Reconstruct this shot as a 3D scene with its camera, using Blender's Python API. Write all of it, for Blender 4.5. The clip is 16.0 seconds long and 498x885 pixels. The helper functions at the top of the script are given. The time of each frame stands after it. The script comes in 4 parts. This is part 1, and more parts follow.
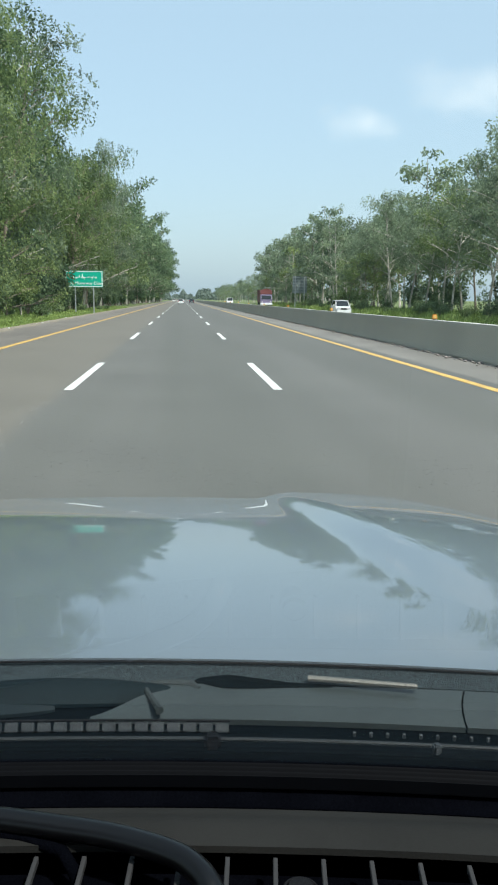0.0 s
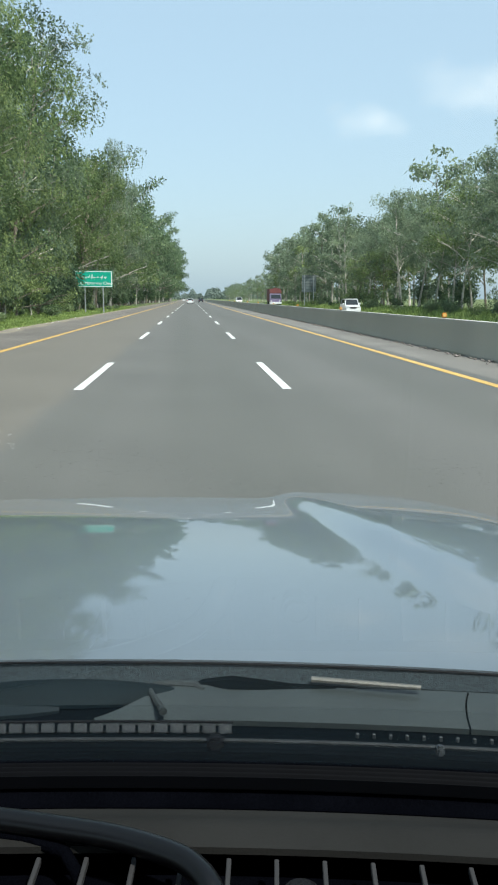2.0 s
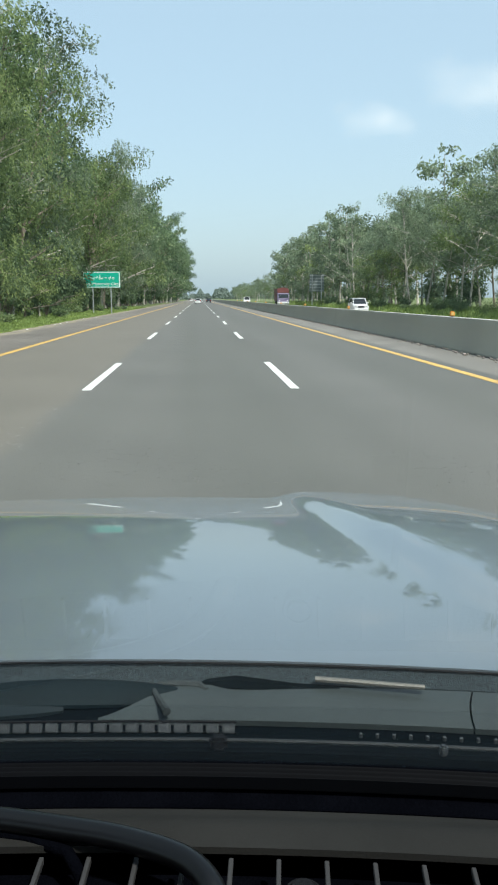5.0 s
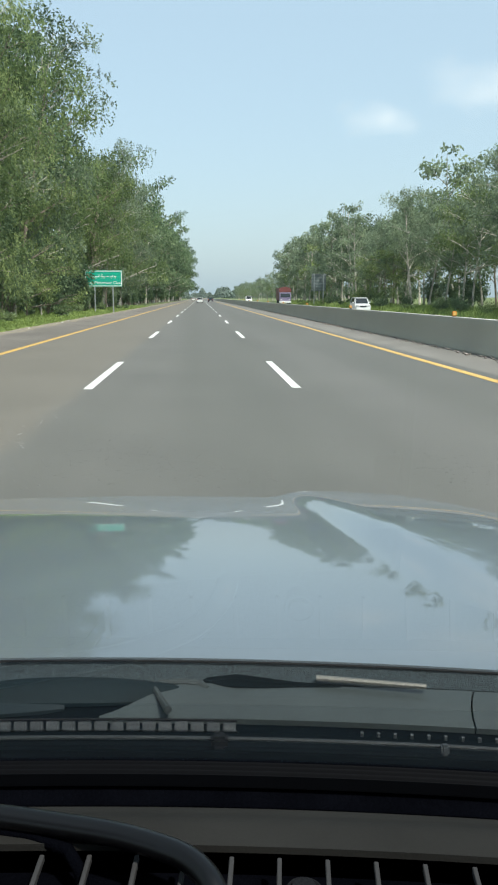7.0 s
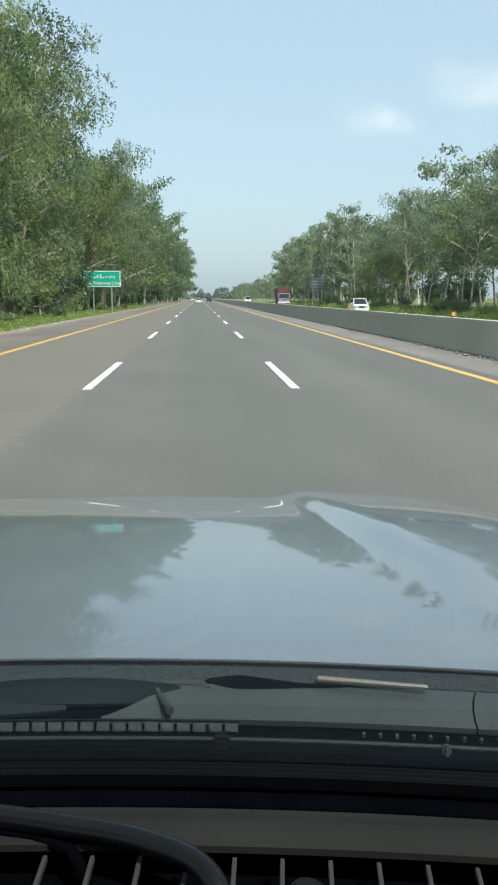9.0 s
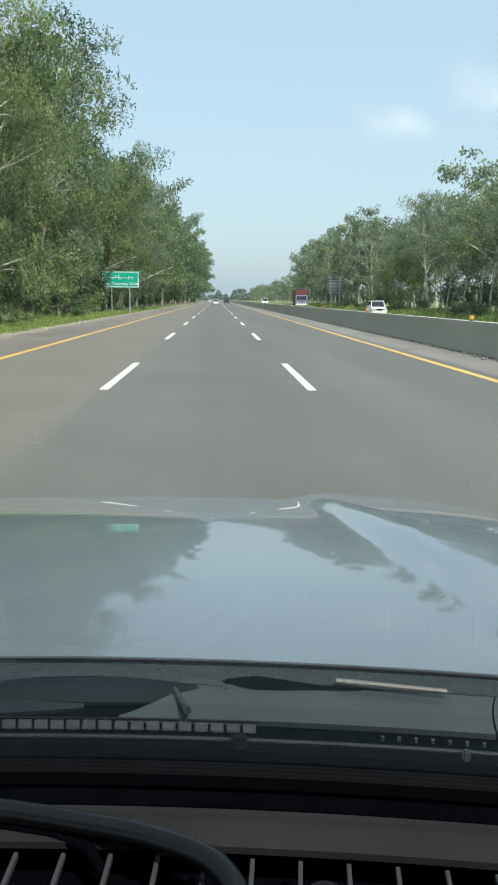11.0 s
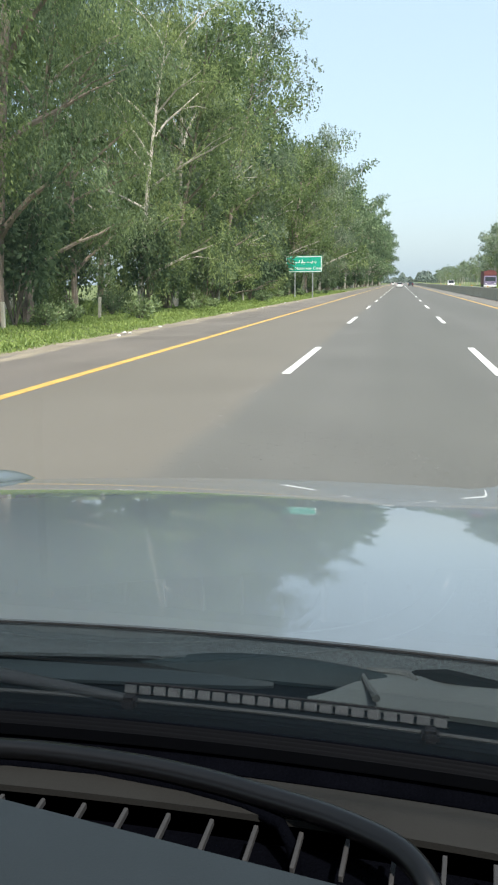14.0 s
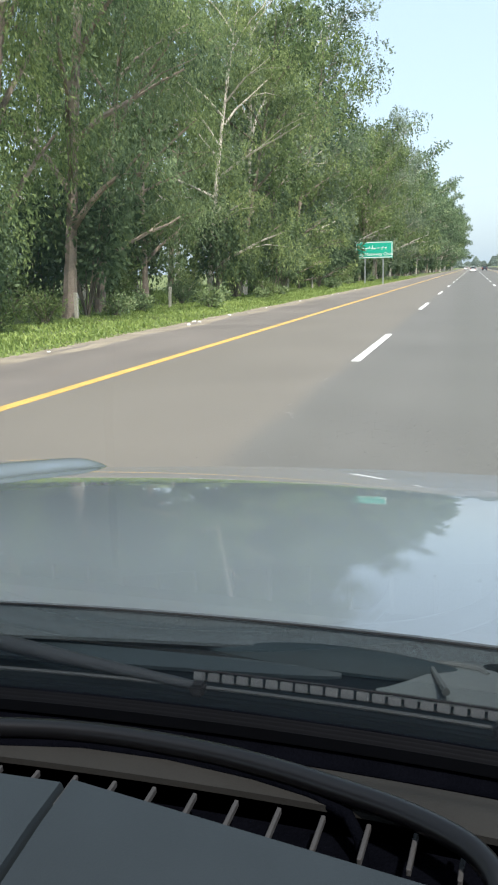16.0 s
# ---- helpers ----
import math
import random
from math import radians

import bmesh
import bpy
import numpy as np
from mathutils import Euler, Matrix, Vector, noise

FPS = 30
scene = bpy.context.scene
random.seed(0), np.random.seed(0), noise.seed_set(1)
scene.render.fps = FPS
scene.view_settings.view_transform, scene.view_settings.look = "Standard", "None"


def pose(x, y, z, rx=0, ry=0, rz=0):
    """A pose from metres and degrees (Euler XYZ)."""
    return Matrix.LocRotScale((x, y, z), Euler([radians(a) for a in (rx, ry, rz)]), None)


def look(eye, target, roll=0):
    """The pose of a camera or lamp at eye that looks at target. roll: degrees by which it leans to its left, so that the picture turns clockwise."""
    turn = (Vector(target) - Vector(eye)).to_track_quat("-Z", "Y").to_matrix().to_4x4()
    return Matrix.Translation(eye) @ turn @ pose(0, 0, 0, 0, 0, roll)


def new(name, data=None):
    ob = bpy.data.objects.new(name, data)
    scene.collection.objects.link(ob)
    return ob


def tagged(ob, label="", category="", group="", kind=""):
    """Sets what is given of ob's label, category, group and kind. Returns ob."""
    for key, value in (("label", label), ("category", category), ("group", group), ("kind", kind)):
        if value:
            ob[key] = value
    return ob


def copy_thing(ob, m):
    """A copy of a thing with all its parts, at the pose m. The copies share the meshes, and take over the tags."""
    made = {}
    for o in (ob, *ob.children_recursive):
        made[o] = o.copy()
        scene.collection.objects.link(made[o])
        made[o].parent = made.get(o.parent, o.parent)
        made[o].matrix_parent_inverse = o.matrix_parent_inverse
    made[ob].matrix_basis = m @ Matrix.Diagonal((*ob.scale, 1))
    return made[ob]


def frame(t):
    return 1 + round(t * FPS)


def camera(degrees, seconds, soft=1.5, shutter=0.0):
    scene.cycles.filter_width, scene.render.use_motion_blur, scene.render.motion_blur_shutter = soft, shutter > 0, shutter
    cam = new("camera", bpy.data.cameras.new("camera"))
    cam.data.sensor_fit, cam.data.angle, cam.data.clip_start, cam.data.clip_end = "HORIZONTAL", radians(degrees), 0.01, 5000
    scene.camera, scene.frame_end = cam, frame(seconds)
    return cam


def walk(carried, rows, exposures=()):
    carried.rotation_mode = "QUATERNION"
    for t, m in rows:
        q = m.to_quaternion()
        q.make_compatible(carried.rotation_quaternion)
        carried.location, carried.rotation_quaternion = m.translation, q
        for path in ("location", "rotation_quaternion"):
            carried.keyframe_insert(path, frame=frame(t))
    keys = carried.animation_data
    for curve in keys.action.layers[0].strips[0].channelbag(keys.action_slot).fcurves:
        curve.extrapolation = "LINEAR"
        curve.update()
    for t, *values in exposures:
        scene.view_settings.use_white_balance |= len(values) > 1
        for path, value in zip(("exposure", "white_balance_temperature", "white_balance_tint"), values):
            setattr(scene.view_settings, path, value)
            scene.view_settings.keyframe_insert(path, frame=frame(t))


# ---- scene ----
cam = camera(34.1, 16.0, soft=2.1)
walk(cam, [
    (0, pose(-0.0131, 0.0006, 1.5713, 79.99, -0.46, -4.70)),
    (0.5, pose(-0.0113, 0.0023, 1.5713, 79.91, -0.42, -4.63)),
    (1, pose(-0.0081, 0.0004, 1.5726, 79.92, -0.13, -4.44)),
    (1.5, pose(-0.0072, 0.0003, 1.5726, 80.01, -0.15, -4.25)),
    (2, pose(-0.0058, -0.0004, 1.5739, 79.93, -0.18, -4.05)),
    (2.5, pose(-0.0067, 0.0013, 1.5731, 79.88, -0.32, -4.00)),
    (3, pose(-0.0031, -0.0011, 1.5744, 79.90, 0.07, -3.83)),
    (3.5, pose(-0.0043, 0.0011, 1.5736, 79.73, -0.12, -3.65)),
    (4, pose(-0.0023, -0.0009, 1.5743, 79.96, 0.01, -3.65)),
    (6.5, pose(0.0012, -0.0001, 1.5731, 79.83, 0.24, -3.42)),
    (7, pose(0.0000, 0.0000, 1.5730, 79.86, 0.00, -3.38)),
    (7.5, pose(-0.0011, -0.0002, 1.5732, 79.91, -0.03, -3.45)),
    (8, pose(-0.0022, 0.0002, 1.5733, 79.95, -0.03, -3.41)),
    (8.5, pose(-0.0031, -0.0006, 1.5738, 79.88, -0.05, -3.48)),
    (11, pose(-0.0088, 0.0012, 1.5720, 80.00, -0.50, -2.26)),
    (11.5, pose(-0.0146, 0.0025, 1.5733, 79.79, 0.22, 2.04)),
    (12, pose(-0.0220, 0.0036, 1.5730, 79.51, 0.38, 4.90)),
    (12.5, pose(-0.0217, -0.0004, 1.5766, 79.21, 0.53, 6.16)),
    (13, pose(-0.0247, 0.0014, 1.5760, 79.23, 0.26, 7.50)),
    (13.5, pose(-0.0249, 0.0013, 1.5754, 79.18, 0.37, 8.74)),
    (14, pose(-0.0244, 0.0021, 1.5732, 78.91, 0.57, 10.35)),
    (14.5, pose(-0.0257, 0.0046, 1.5711, 78.93, 1.06, 13.36)),
    (15, pose(-0.0224, 0.0028, 1.5739, 78.66, 1.57, 14.40)),
    (15.5, pose(-0.0238, 0.0033, 1.5746, 78.28, 1.48, 14.85)),
    (16, pose(-0.0233, 0.0032, 1.5754, 78.16, 1.52, 15.13)),
], exposures=[(0.0, 0.73, 6230, 5), (4.2, 0.73, 6250, 5), (6.4, 0.74, 6460, 6), (8.7, 0.74, 6460, 6), (11.0, 0.76, 6380, 6), (12.0, 0.84, 6490, 8), (14.5, 1.07, 6580, 11), (16.0, 1.14, 6500, 12.5)])

# ---- sky and sun ----
world = bpy.data.worlds.new("hazy_sky")
scene.world = world
world.use_nodes = True
wn, wl = world.node_tree.nodes, world.node_tree.links
wn.clear()
SUN_EL, SUN_AZ = radians(58), radians(142)      # azimuth clockwise from straight ahead
sky = wn.new("ShaderNodeTexSky")
sky.sky_type = "NISHITA"
sky.sun_disc = False
sky.sun_elevation, sky.sun_rotation = SUN_EL, SUN_AZ
sky.air_density, sky.dust_density, sky.ozone_density = 1.2, 2.5, 2.0
sky_coord = wn.new("ShaderNodeTexCoord")
haze = wn.new("ShaderNodeMixRGB")               # thin summer haze over the whole sky
haze.inputs[0].default_value = 0.7
haze.inputs[2].default_value = (2.5, 3.15, 3.65, 1)
cloud_noise = wn.new("ShaderNodeTexNoise")
cloud_noise.inputs["Scale"].default_value = 13.0
cloud_noise.inputs["Detail"].default_value = 6.0
cloud_noise.inputs["Roughness"].default_value = 0.55
flat = wn.new("ShaderNodeVectorMath")
flat.operation = "MULTIPLY"
flat.inputs[1].default_value = (1.0, 1.0, 1.7)
wl.new(sky_coord.outputs["Generated"], flat.inputs[0])
wl.new(flat.outputs["Vector"], cloud_noise.inputs["Vector"])
nearest = None
for az, el, size in ((12.6, 11.4, 0.36), (19.0, 12.9, 0.6), (-11.0, 15.3, 0.5), (33, 19, 1.5), (52, 15, 1.4), (-38, 24, 1.3), (95, 30, 1.6), (160, 25, 1.8), (-120, 28, 1.8)):
    a, e = radians(az), radians(el)
    gap = wn.new("ShaderNodeVectorMath")
    gap.operation = "DISTANCE"
    gap.inputs[1].default_value = (math.sin(a) * math.cos(e), math.cos(a) * math.cos(e), 1.7 * math.sin(e))
    wl.new(flat.outputs["Vector"], gap.inputs[0])
    share = wn.new("ShaderNodeMath")
    share.operation = "DIVIDE"
    share.inputs[1].default_value = size
    wl.new(gap.outputs["Value"], share.inputs[0])
    if nearest is None:
        nearest = share
    else:
        least = wn.new("ShaderNodeMath")
        least.operation = "MINIMUM"
        wl.new(nearest.outputs[0], least.inputs[0])
        wl.new(share.outputs[0], least.inputs[1])
        nearest = least
ragged = wn.new("ShaderNodeMath")
ragged.operation = "MULTIPLY_ADD"
ragged.inputs[1].default_value = -0.34
wl.new(cloud_noise.outputs["Fac"], ragged.inputs[0])
wl.new(nearest.outputs[0], ragged.inputs[2])
cloud_ramp = wn.new("ShaderNodeMapRange")
cloud_ramp.inputs["From Min"].default_value, cloud_ramp.inputs["From Max"].default_value = -0.06, -0.22
cloud_ramp.inputs["To Max"].default_value = 0.48
wl.new(ragged.outputs[0], cloud_ramp.inputs["Value"])
cloud_mix = wn.new("ShaderNodeMixRGB")
cloud_mix.inputs[2].default_value = (5.0, 5.1, 5.1, 1)
sky_out = wn.new("ShaderNodeBackground")
sky_out.inputs["Strength"].default_value = 0.145
world_out = wn.new("ShaderNodeOutputWorld")
wl.new(sky.outputs["Color"], haze.inputs[1])
wl.new(haze.outputs["Color"], cloud_mix.inputs[1])
wl.new(cloud_ramp.outputs["Result"], cloud_mix.inputs[0])
wl.new(cloud_mix.outputs["Color"], sky_out.inputs["Color"])
wl.new(sky_out.outputs["Background"], world_out.inputs["Surface"])

sun = new("sun", bpy.data.lights.new("sun", "SUN"))
sun.data.energy, sun.data.angle, sun.data.color = 3.7, radians(2.5), (1.0, 0.95, 0.87)
sun_way = Vector((math.sin(SUN_AZ) * math.cos(SUN_EL), math.cos(SUN_AZ) * math.cos(SUN_EL), math.sin(SUN_EL)))
sun.matrix_world = look(sun_way * 50, (0, 0, 0))


# ---- materials ----
def material(name, color, rough=0.6, metal=0.0, vary=0.25, scale=4.0, fine=60.0, bump=0.2, bump_scale=None, tint=None, coat=0.0,
             spread=0.0, island=0.0, spec=0.5, depth=0.01, thin=0.0, span_of=(0.45, 1.0)):
    """A surface with two scales of variation and a fine relief. spread and island: variation from object to object and piece to piece."""
    m = bpy.data.materials.new(name)
    m.use_nodes = True
    n, l = m.node_tree.nodes, m.node_tree.links
    p = n["Principled BSDF"]
    p.inputs["Roughness"].default_value, p.inputs["Metallic"].default_value = rough, metal
    p.inputs["Specular IOR Level"].default_value = spec
    p.inputs["Coat Weight"].default_value, p.inputs["Coat Roughness"].default_value = coat, 0.0
    co = n.new("ShaderNodeTexCoord")
    big, small = n.new("ShaderNodeTexNoise"), n.new("ShaderNodeTexNoise")
    big.inputs["Scale"].default_value, small.inputs["Scale"].default_value = scale, fine
    big.inputs["Detail"].default_value, small.inputs["Detail"].default_value = 5, 3
    l.new(co.outputs["Object"], big.inputs["Vector"])
    l.new(co.outputs["Object"], small.inputs["Vector"])
    add = n.new("ShaderNodeMath")
    add.operation = "MULTIPLY_ADD"
    add.inputs[1].default_value = 0.45
    l.new(small.outputs["Fac"], add.inputs[0])
    l.new(big.outputs["Fac"], add.inputs[2])
    ramp = n.new("ShaderNodeMapRange")
    ramp.inputs["From Min"].default_value, ramp.inputs["From Max"].default_value = span_of
    l.new(add.outputs[0], ramp.inputs["Value"])
    mix = n.new("ShaderNodeMixRGB")
    dark = tuple(c * (1 - vary) for c in color)
    lite = tint if tint else tuple(min(1, c * (1 + vary)) for c in color)
    mix.inputs[1].default_value, mix.inputs[2].default_value = (*dark, 1), (*lite, 1)
    l.new(ramp.outputs["Result"], mix.inputs[0])
    last = mix.outputs["Color"]
    for amount, source in ((spread, "object"), (island, "island")):
        if amount:
            hsv = n.new("ShaderNodeHueSaturation")
            info = n.new("ShaderNodeObjectInfo") if source == "object" else n.new("ShaderNodeNewGeometry")
            value = n.new("ShaderNodeMapRange")
            value.inputs["To Min"].default_value, value.inputs["To Max"].default_value = 1 - amount, 1 + amount
            l.new(info.outputs["Random" if source == "object" else "Random Per Island"], value.inputs["Value"])
            l.new(value.outputs["Result"], hsv.inputs["Value"])
            hue = n.new("ShaderNodeMapRange")
            hue.inputs["To Min"].default_value, hue.inputs["To Max"].default_value = 0.5 + 0.035 * amount, 0.5 - 0.07 * amount
            l.new(info.outputs["Random" if source == "object" else "Random Per Island"], hue.inputs["Value"])
            l.new(hue.outputs["Result"], hsv.inputs["Hue"])
            l.new(last, hsv.inputs["Color"])
            last = hsv.outputs["Color"]
    l.new(last, p.inputs["Base Color"])
    if bump:
        b = n.new("ShaderNodeBump")
        b.inputs["Strength"].default_value, b.inputs["Distance"].default_value = bump, depth
        l.new(small.outputs["Fac"], b.inputs["Height"])
        l.new(b.outputs["Normal"], p.inputs["Normal"])
    if thin:
        out = n["Material Output"]
        glow = n.new("ShaderNodeBsdfTranslucent")
        l.new(last, glow.inputs["Color"])
        both = n.new("ShaderNodeMixShader")
        both.inputs[0].default_value = thin
        l.new(p.outputs[0], both.inputs[1])
        l.new(glow.outputs[0], both.inputs[2])
        l.new(both.outputs[0], out.inputs["Surface"])
    return m


def asphalt(name, color, warm, patches=0.5, slow_lane=0.0):
    """Worn asphalt: stone grain, long wheel tracks along the road, and dull stains."""
    m = bpy.data.materials.new(name)
    m.use_nodes = True
    n, l = m.node_tree.nodes, m.node_tree.links
    p = n["Principled BSDF"]
    p.inputs["Roughness"].default_value = 0.72
    co = n.new("ShaderNodeTexCoord")
    track_map, stain = n.new("ShaderNodeMapping"), n.new("ShaderNodeTexNoise")
    track_map.inputs["Scale"].default_value = (0.55, 0.012, 1)
    track = n.new("ShaderNodeTexNoise")
    track.inputs["Scale"].default_value, track.inputs["Detail"].default_value = 1.0, 3
    grain = n.new("ShaderNodeTexVoronoi")
    grain.inputs["Scale"].default_value = 70
    stain.inputs["Scale"].default_value, stain.inputs["Detail"].default_value = 0.35, 8
    l.new(co.outputs["Object"], track_map.inputs["Vector"])
    l.new(track_map.outputs["Vector"], track.inputs["Vector"])
    l.new(co.outputs["Object"], grain.inputs["Vector"])
    l.new(co.outputs["Object"], stain.inputs["Vector"])
    mix = n.new("ShaderNodeMixRGB")
    mix.inputs[1].default_value, mix.inputs[2].default_value = (*color, 1), (*warm, 1)
    ramp = n.new("ShaderNodeMapRange")
    ramp.inputs["From Min"].default_value, ramp.inputs["From Max"].default_value = 0.38, 0.66
    l.new(track.outputs["Fac"], ramp.inputs["Value"])
    l.new(ramp.outputs["Result"], mix.inputs[0])
    if slow_lane:                              # the slow lane was paved with a browner mix
        split = n.new("ShaderNodeSeparateXYZ")
        l.new(co.outputs["Object"], split.inputs[0])
        wander = n.new("ShaderNodeMath")
        wander.operation = "MULTIPLY_ADD"
        wander.inputs[1].default_value = 0.5
        l.new(stain.outputs["Fac"], wander.inputs[0])
        l.new(split.outputs["X"], wander.inputs[2])
        side = n.new("ShaderNodeMapRange")
        side.inputs["From Min"].default_value, side.inputs["From Max"].default_value = slow_lane + 0.35, slow_lane + 0.05
        side.inputs["To Max"].default_value = 0.9
        l.new(wander.outputs[0], side.inputs["Value"])
        brown = n.new("ShaderNodeMixRGB")
        brown.inputs[2].default_value = (color[0] * 1.48, color[1] * 1.36, color[2] * 1.3, 1)
        l.new(side.outputs["Result"], brown.inputs[0])
        l.new(mix.outputs["Color"], brown.inputs[1])
        mix = brown
    worn = n.new("ShaderNodeMapRange")
    worn.inputs["From Min"].default_value, worn.inputs["From Max"].default_value = 0.3, 0.72
    worn.inputs["To Min"].default_value, worn.inputs["To Max"].default_value = 1 - 0.3 * patches, 1 + 0.3 * patches
    l.new(stain.outputs["Fac"], worn.inputs["Value"])
    dust = n.new("ShaderNodeMapRange")
    dust.inputs["From Max"].default_value = 0.8
    dust.inputs["To Min"].default_value, dust.inputs["To Max"].default_value = 0.8, 1.2
    l.new(grain.outputs["Distance"], dust.inputs["Value"])
    mul = n.new("ShaderNodeMath")
    mul.operation = "MULTIPLY"
    l.new(worn.outputs["Result"], mul.inputs[0])
    l.new(dust.outputs["Result"], mul.inputs[1])
    # ravelled patches with lost stones
    patch, pit = n.new("ShaderNodeTexNoise"), n.new("ShaderNodeTexNoise")
    patch.inputs["Scale"].default_value, patch.inputs["Detail"].default_value = 0.22, 2
    pit.inputs["Scale"].default_value, pit.inputs["Detail"].default_value = 16.0, 5
    l.new(co.outputs["Object"], patch.inputs["Vector"])
    l.new(co.outputs["Object"], pit.inputs["Vector"])
    where, deep, pits = n.new("ShaderNodeMapRange"), n.new("ShaderNodeMapRange"), n.new("ShaderNodeMath")
    where.inputs["From Min"].default_value, where.inputs["From Max"].default_value = 0.5, 0.6
    deep.inputs["From Min"].default_value, deep.inputs["From Max"].default_value = 0.5, 0.6
    l.new(patch.outputs["Fac"], where.inputs["Value"])
    l.new(pit.outputs["Fac"], deep.inputs["Value"])
    pits.operation = "MULTIPLY"
    l.new(where.outputs["Result"], pits.inputs[0])
    l.new(deep.outputs["Result"], pits.inputs[1])
    lost = n.new("ShaderNodeMath")
    lost.operation = "MULTIPLY_ADD"
    lost.inputs[1].default_value, lost.inputs[2].default_value = -0.2, 1.0
    l.new(pits.outputs[0], lost.inputs[0])
    total = n.new("ShaderNodeMath")
    total.operation = "MULTIPLY"
    l.new(mul.outputs[0], total.inputs[0])
    l.new(lost.outputs[0], total.inputs[1])
    mul = total
    hsv = n.new("ShaderNodeHueSaturation")
    l.new(mul.outputs[0], hsv.inputs["Value"])
    l.new(mix.outputs["Color"], hsv.inputs["Color"])
    l.new(hsv.outputs["Color"], p.inputs["Base Color"])
    b = n.new("ShaderNodeBump")
    b.inputs["Strength"].default_value, b.inputs["Distance"].default_value = 0.35, 0.006
    l.new(grain.outputs["Distance"], b.inputs["Height"])
    l.new(b.outputs["Normal"], p.inputs["Normal"])
    return m


def glass_pane(name, tint=(0.97, 0.99, 0.98), index=1.45, dust=0.0055):
    """Thin window glass: clear, with the gloss that grows towards grazing sight."""
    m = bpy.data.materials.new(name)
    m.use_nodes = True
    n, l = m.node_tree.nodes, m.node_tree.links
    n.remove(n["Principled BSDF"])
    clear, gloss, fres, mix = (n.new(k) for k in ("ShaderNodeBsdfTransparent", "ShaderNodeBsdfGlossy", "ShaderNodeFresnel", "ShaderNodeMixShader"))
    clear.inputs["Color"].default_value = (*tint, 1)
    gloss.inputs["Roughness"].default_value = 0.0
    fres.inputs["IOR"].default_value = index
    l.new(fres.outputs[0], mix.inputs[0])
    l.new(clear.outputs[0], mix.inputs[1])
    l.new(gloss.outputs[0], mix.inputs[2])
    haze_film, dusty = n.new("ShaderNodeBsdfTranslucent"), n.new("ShaderNodeMixShader")     # thin dust film whose bluish veil also stands in for haze
    haze_film.inputs["Color"].default_value = (0.45, 0.7, 0.86, 1)
    co, smear, much = n.new("ShaderNodeTexCoord"), n.new("ShaderNodeTexNoise"), n.new("ShaderNodeMapRange")
    smear.inputs["Scale"].default_value, smear.inputs["Detail"].default_value = 6, 4
    much.inputs["To Min"].default_value, much.inputs["To Max"].default_value = dust * 0.7, dust * 1.3
    l.new(co.outputs["Object"], smear.inputs["Vector"])
    l.new(smear.outputs["Fac"], much.inputs["Value"])
    l.new(much.outputs["Result"], dusty.inputs[0])
    l.new(mix.outputs[0], dusty.inputs[1])
    l.new(haze_film.outputs[0], dusty.inputs[2])
    l.new(dusty.outputs[0], n["Material Output"].inputs["Surface"])
    return m


M_ROAD = asphalt("road_asphalt", (0.092, 0.0905, 0.079), (0.113, 0.109, 0.099), 0.25, -2.0)
M_SHOULDER = asphalt("shoulder_asphalt", (0.125, 0.112, 0.1), (0.16, 0.142, 0.124), 0.7)
M_MEDIAN = asphalt("dusty_median", (0.135, 0.125, 0.11), (0.172, 0.158, 0.14), 0.9)
M_WHITE = material("white_road_paint", (0.66, 0.66, 0.64), 0.6, vary=0.4, scale=22, fine=75, bump=0.3)
M_YELLOW = material("yellow_road_paint", (0.56, 0.35, 0.09), 0.6, vary=0.25, scale=2, fine=40, bump=0.3)
M_CONCRETE = material("barrier_concrete", (0.4, 0.38, 0.315), 0.85, vary=0.13, scale=0.5, fine=25, bump=0.3)
# paler concrete that carries the sun on the barrier's top edge
M_SUNLIT_CAP = material("sunlit_concrete", (0.5, 0.49, 0.45), 0.85, vary=0.2, scale=0.7, fine=25, bump=0.3)
M_RUBBLE = material("road_grit", (0.19, 0.17, 0.145), 0.9, vary=0.5, scale=8, fine=40, bump=0.5, island=0.65)
M_CHIPS = material("stone_chippings", (0.098, 0.098, 0.09), 0.85, vary=0.3, scale=20, fine=90, bump=0.3, island=0.35)
M_CRUMBS = material("broken_asphalt", (0.2, 0.196, 0.182), 0.9, vary=0.3, scale=20, fine=90, bump=0.3)
M_DIRT = material("dusty_dirt", (0.21, 0.18, 0.14), 0.95, vary=0.4, scale=1.2, fine=22, bump=0.6, tint=(0.34, 0.295, 0.225), depth=0.02)
M_EARTH = material("grassy_earth", (0.14, 0.205, 0.055), 0.95, vary=0.4, scale=0.35, fine=9, bump=0.6, tint=(0.15, 0.17, 0.06), depth=0.05)
M_GRASS = material("grass_blades", (0.215, 0.325, 0.075), 0.6, vary=0.3, scale=0.5, fine=6, bump=0, tint=(0.31, 0.41, 0.12), island=0.25, thin=0.35)
M_BARK = material("pale_bark", (0.5, 0.45, 0.39), 0.85, vary=0.4, scale=1.6, fine=14, bump=0.5, tint=(0.64, 0.59, 0.51), spread=0.25, depth=0.03)
M_BARK_DARK = material("brown_bark", (0.185, 0.148, 0.115), 0.9, vary=0.4, scale=1.6, fine=14, bump=0.5, tint=(0.32, 0.268, 0.21), spread=0.25, depth=0.03)
M_LEAF = material("gum_leaves", (0.128, 0.205, 0.114), 0.7, vary=0.5, scale=0.42, fine=2.2, bump=0, tint=(0.224, 0.312, 0.16), spread=0.22, island=0.22, thin=0.5, span_of=(0.56, 0.9), spec=0.2)
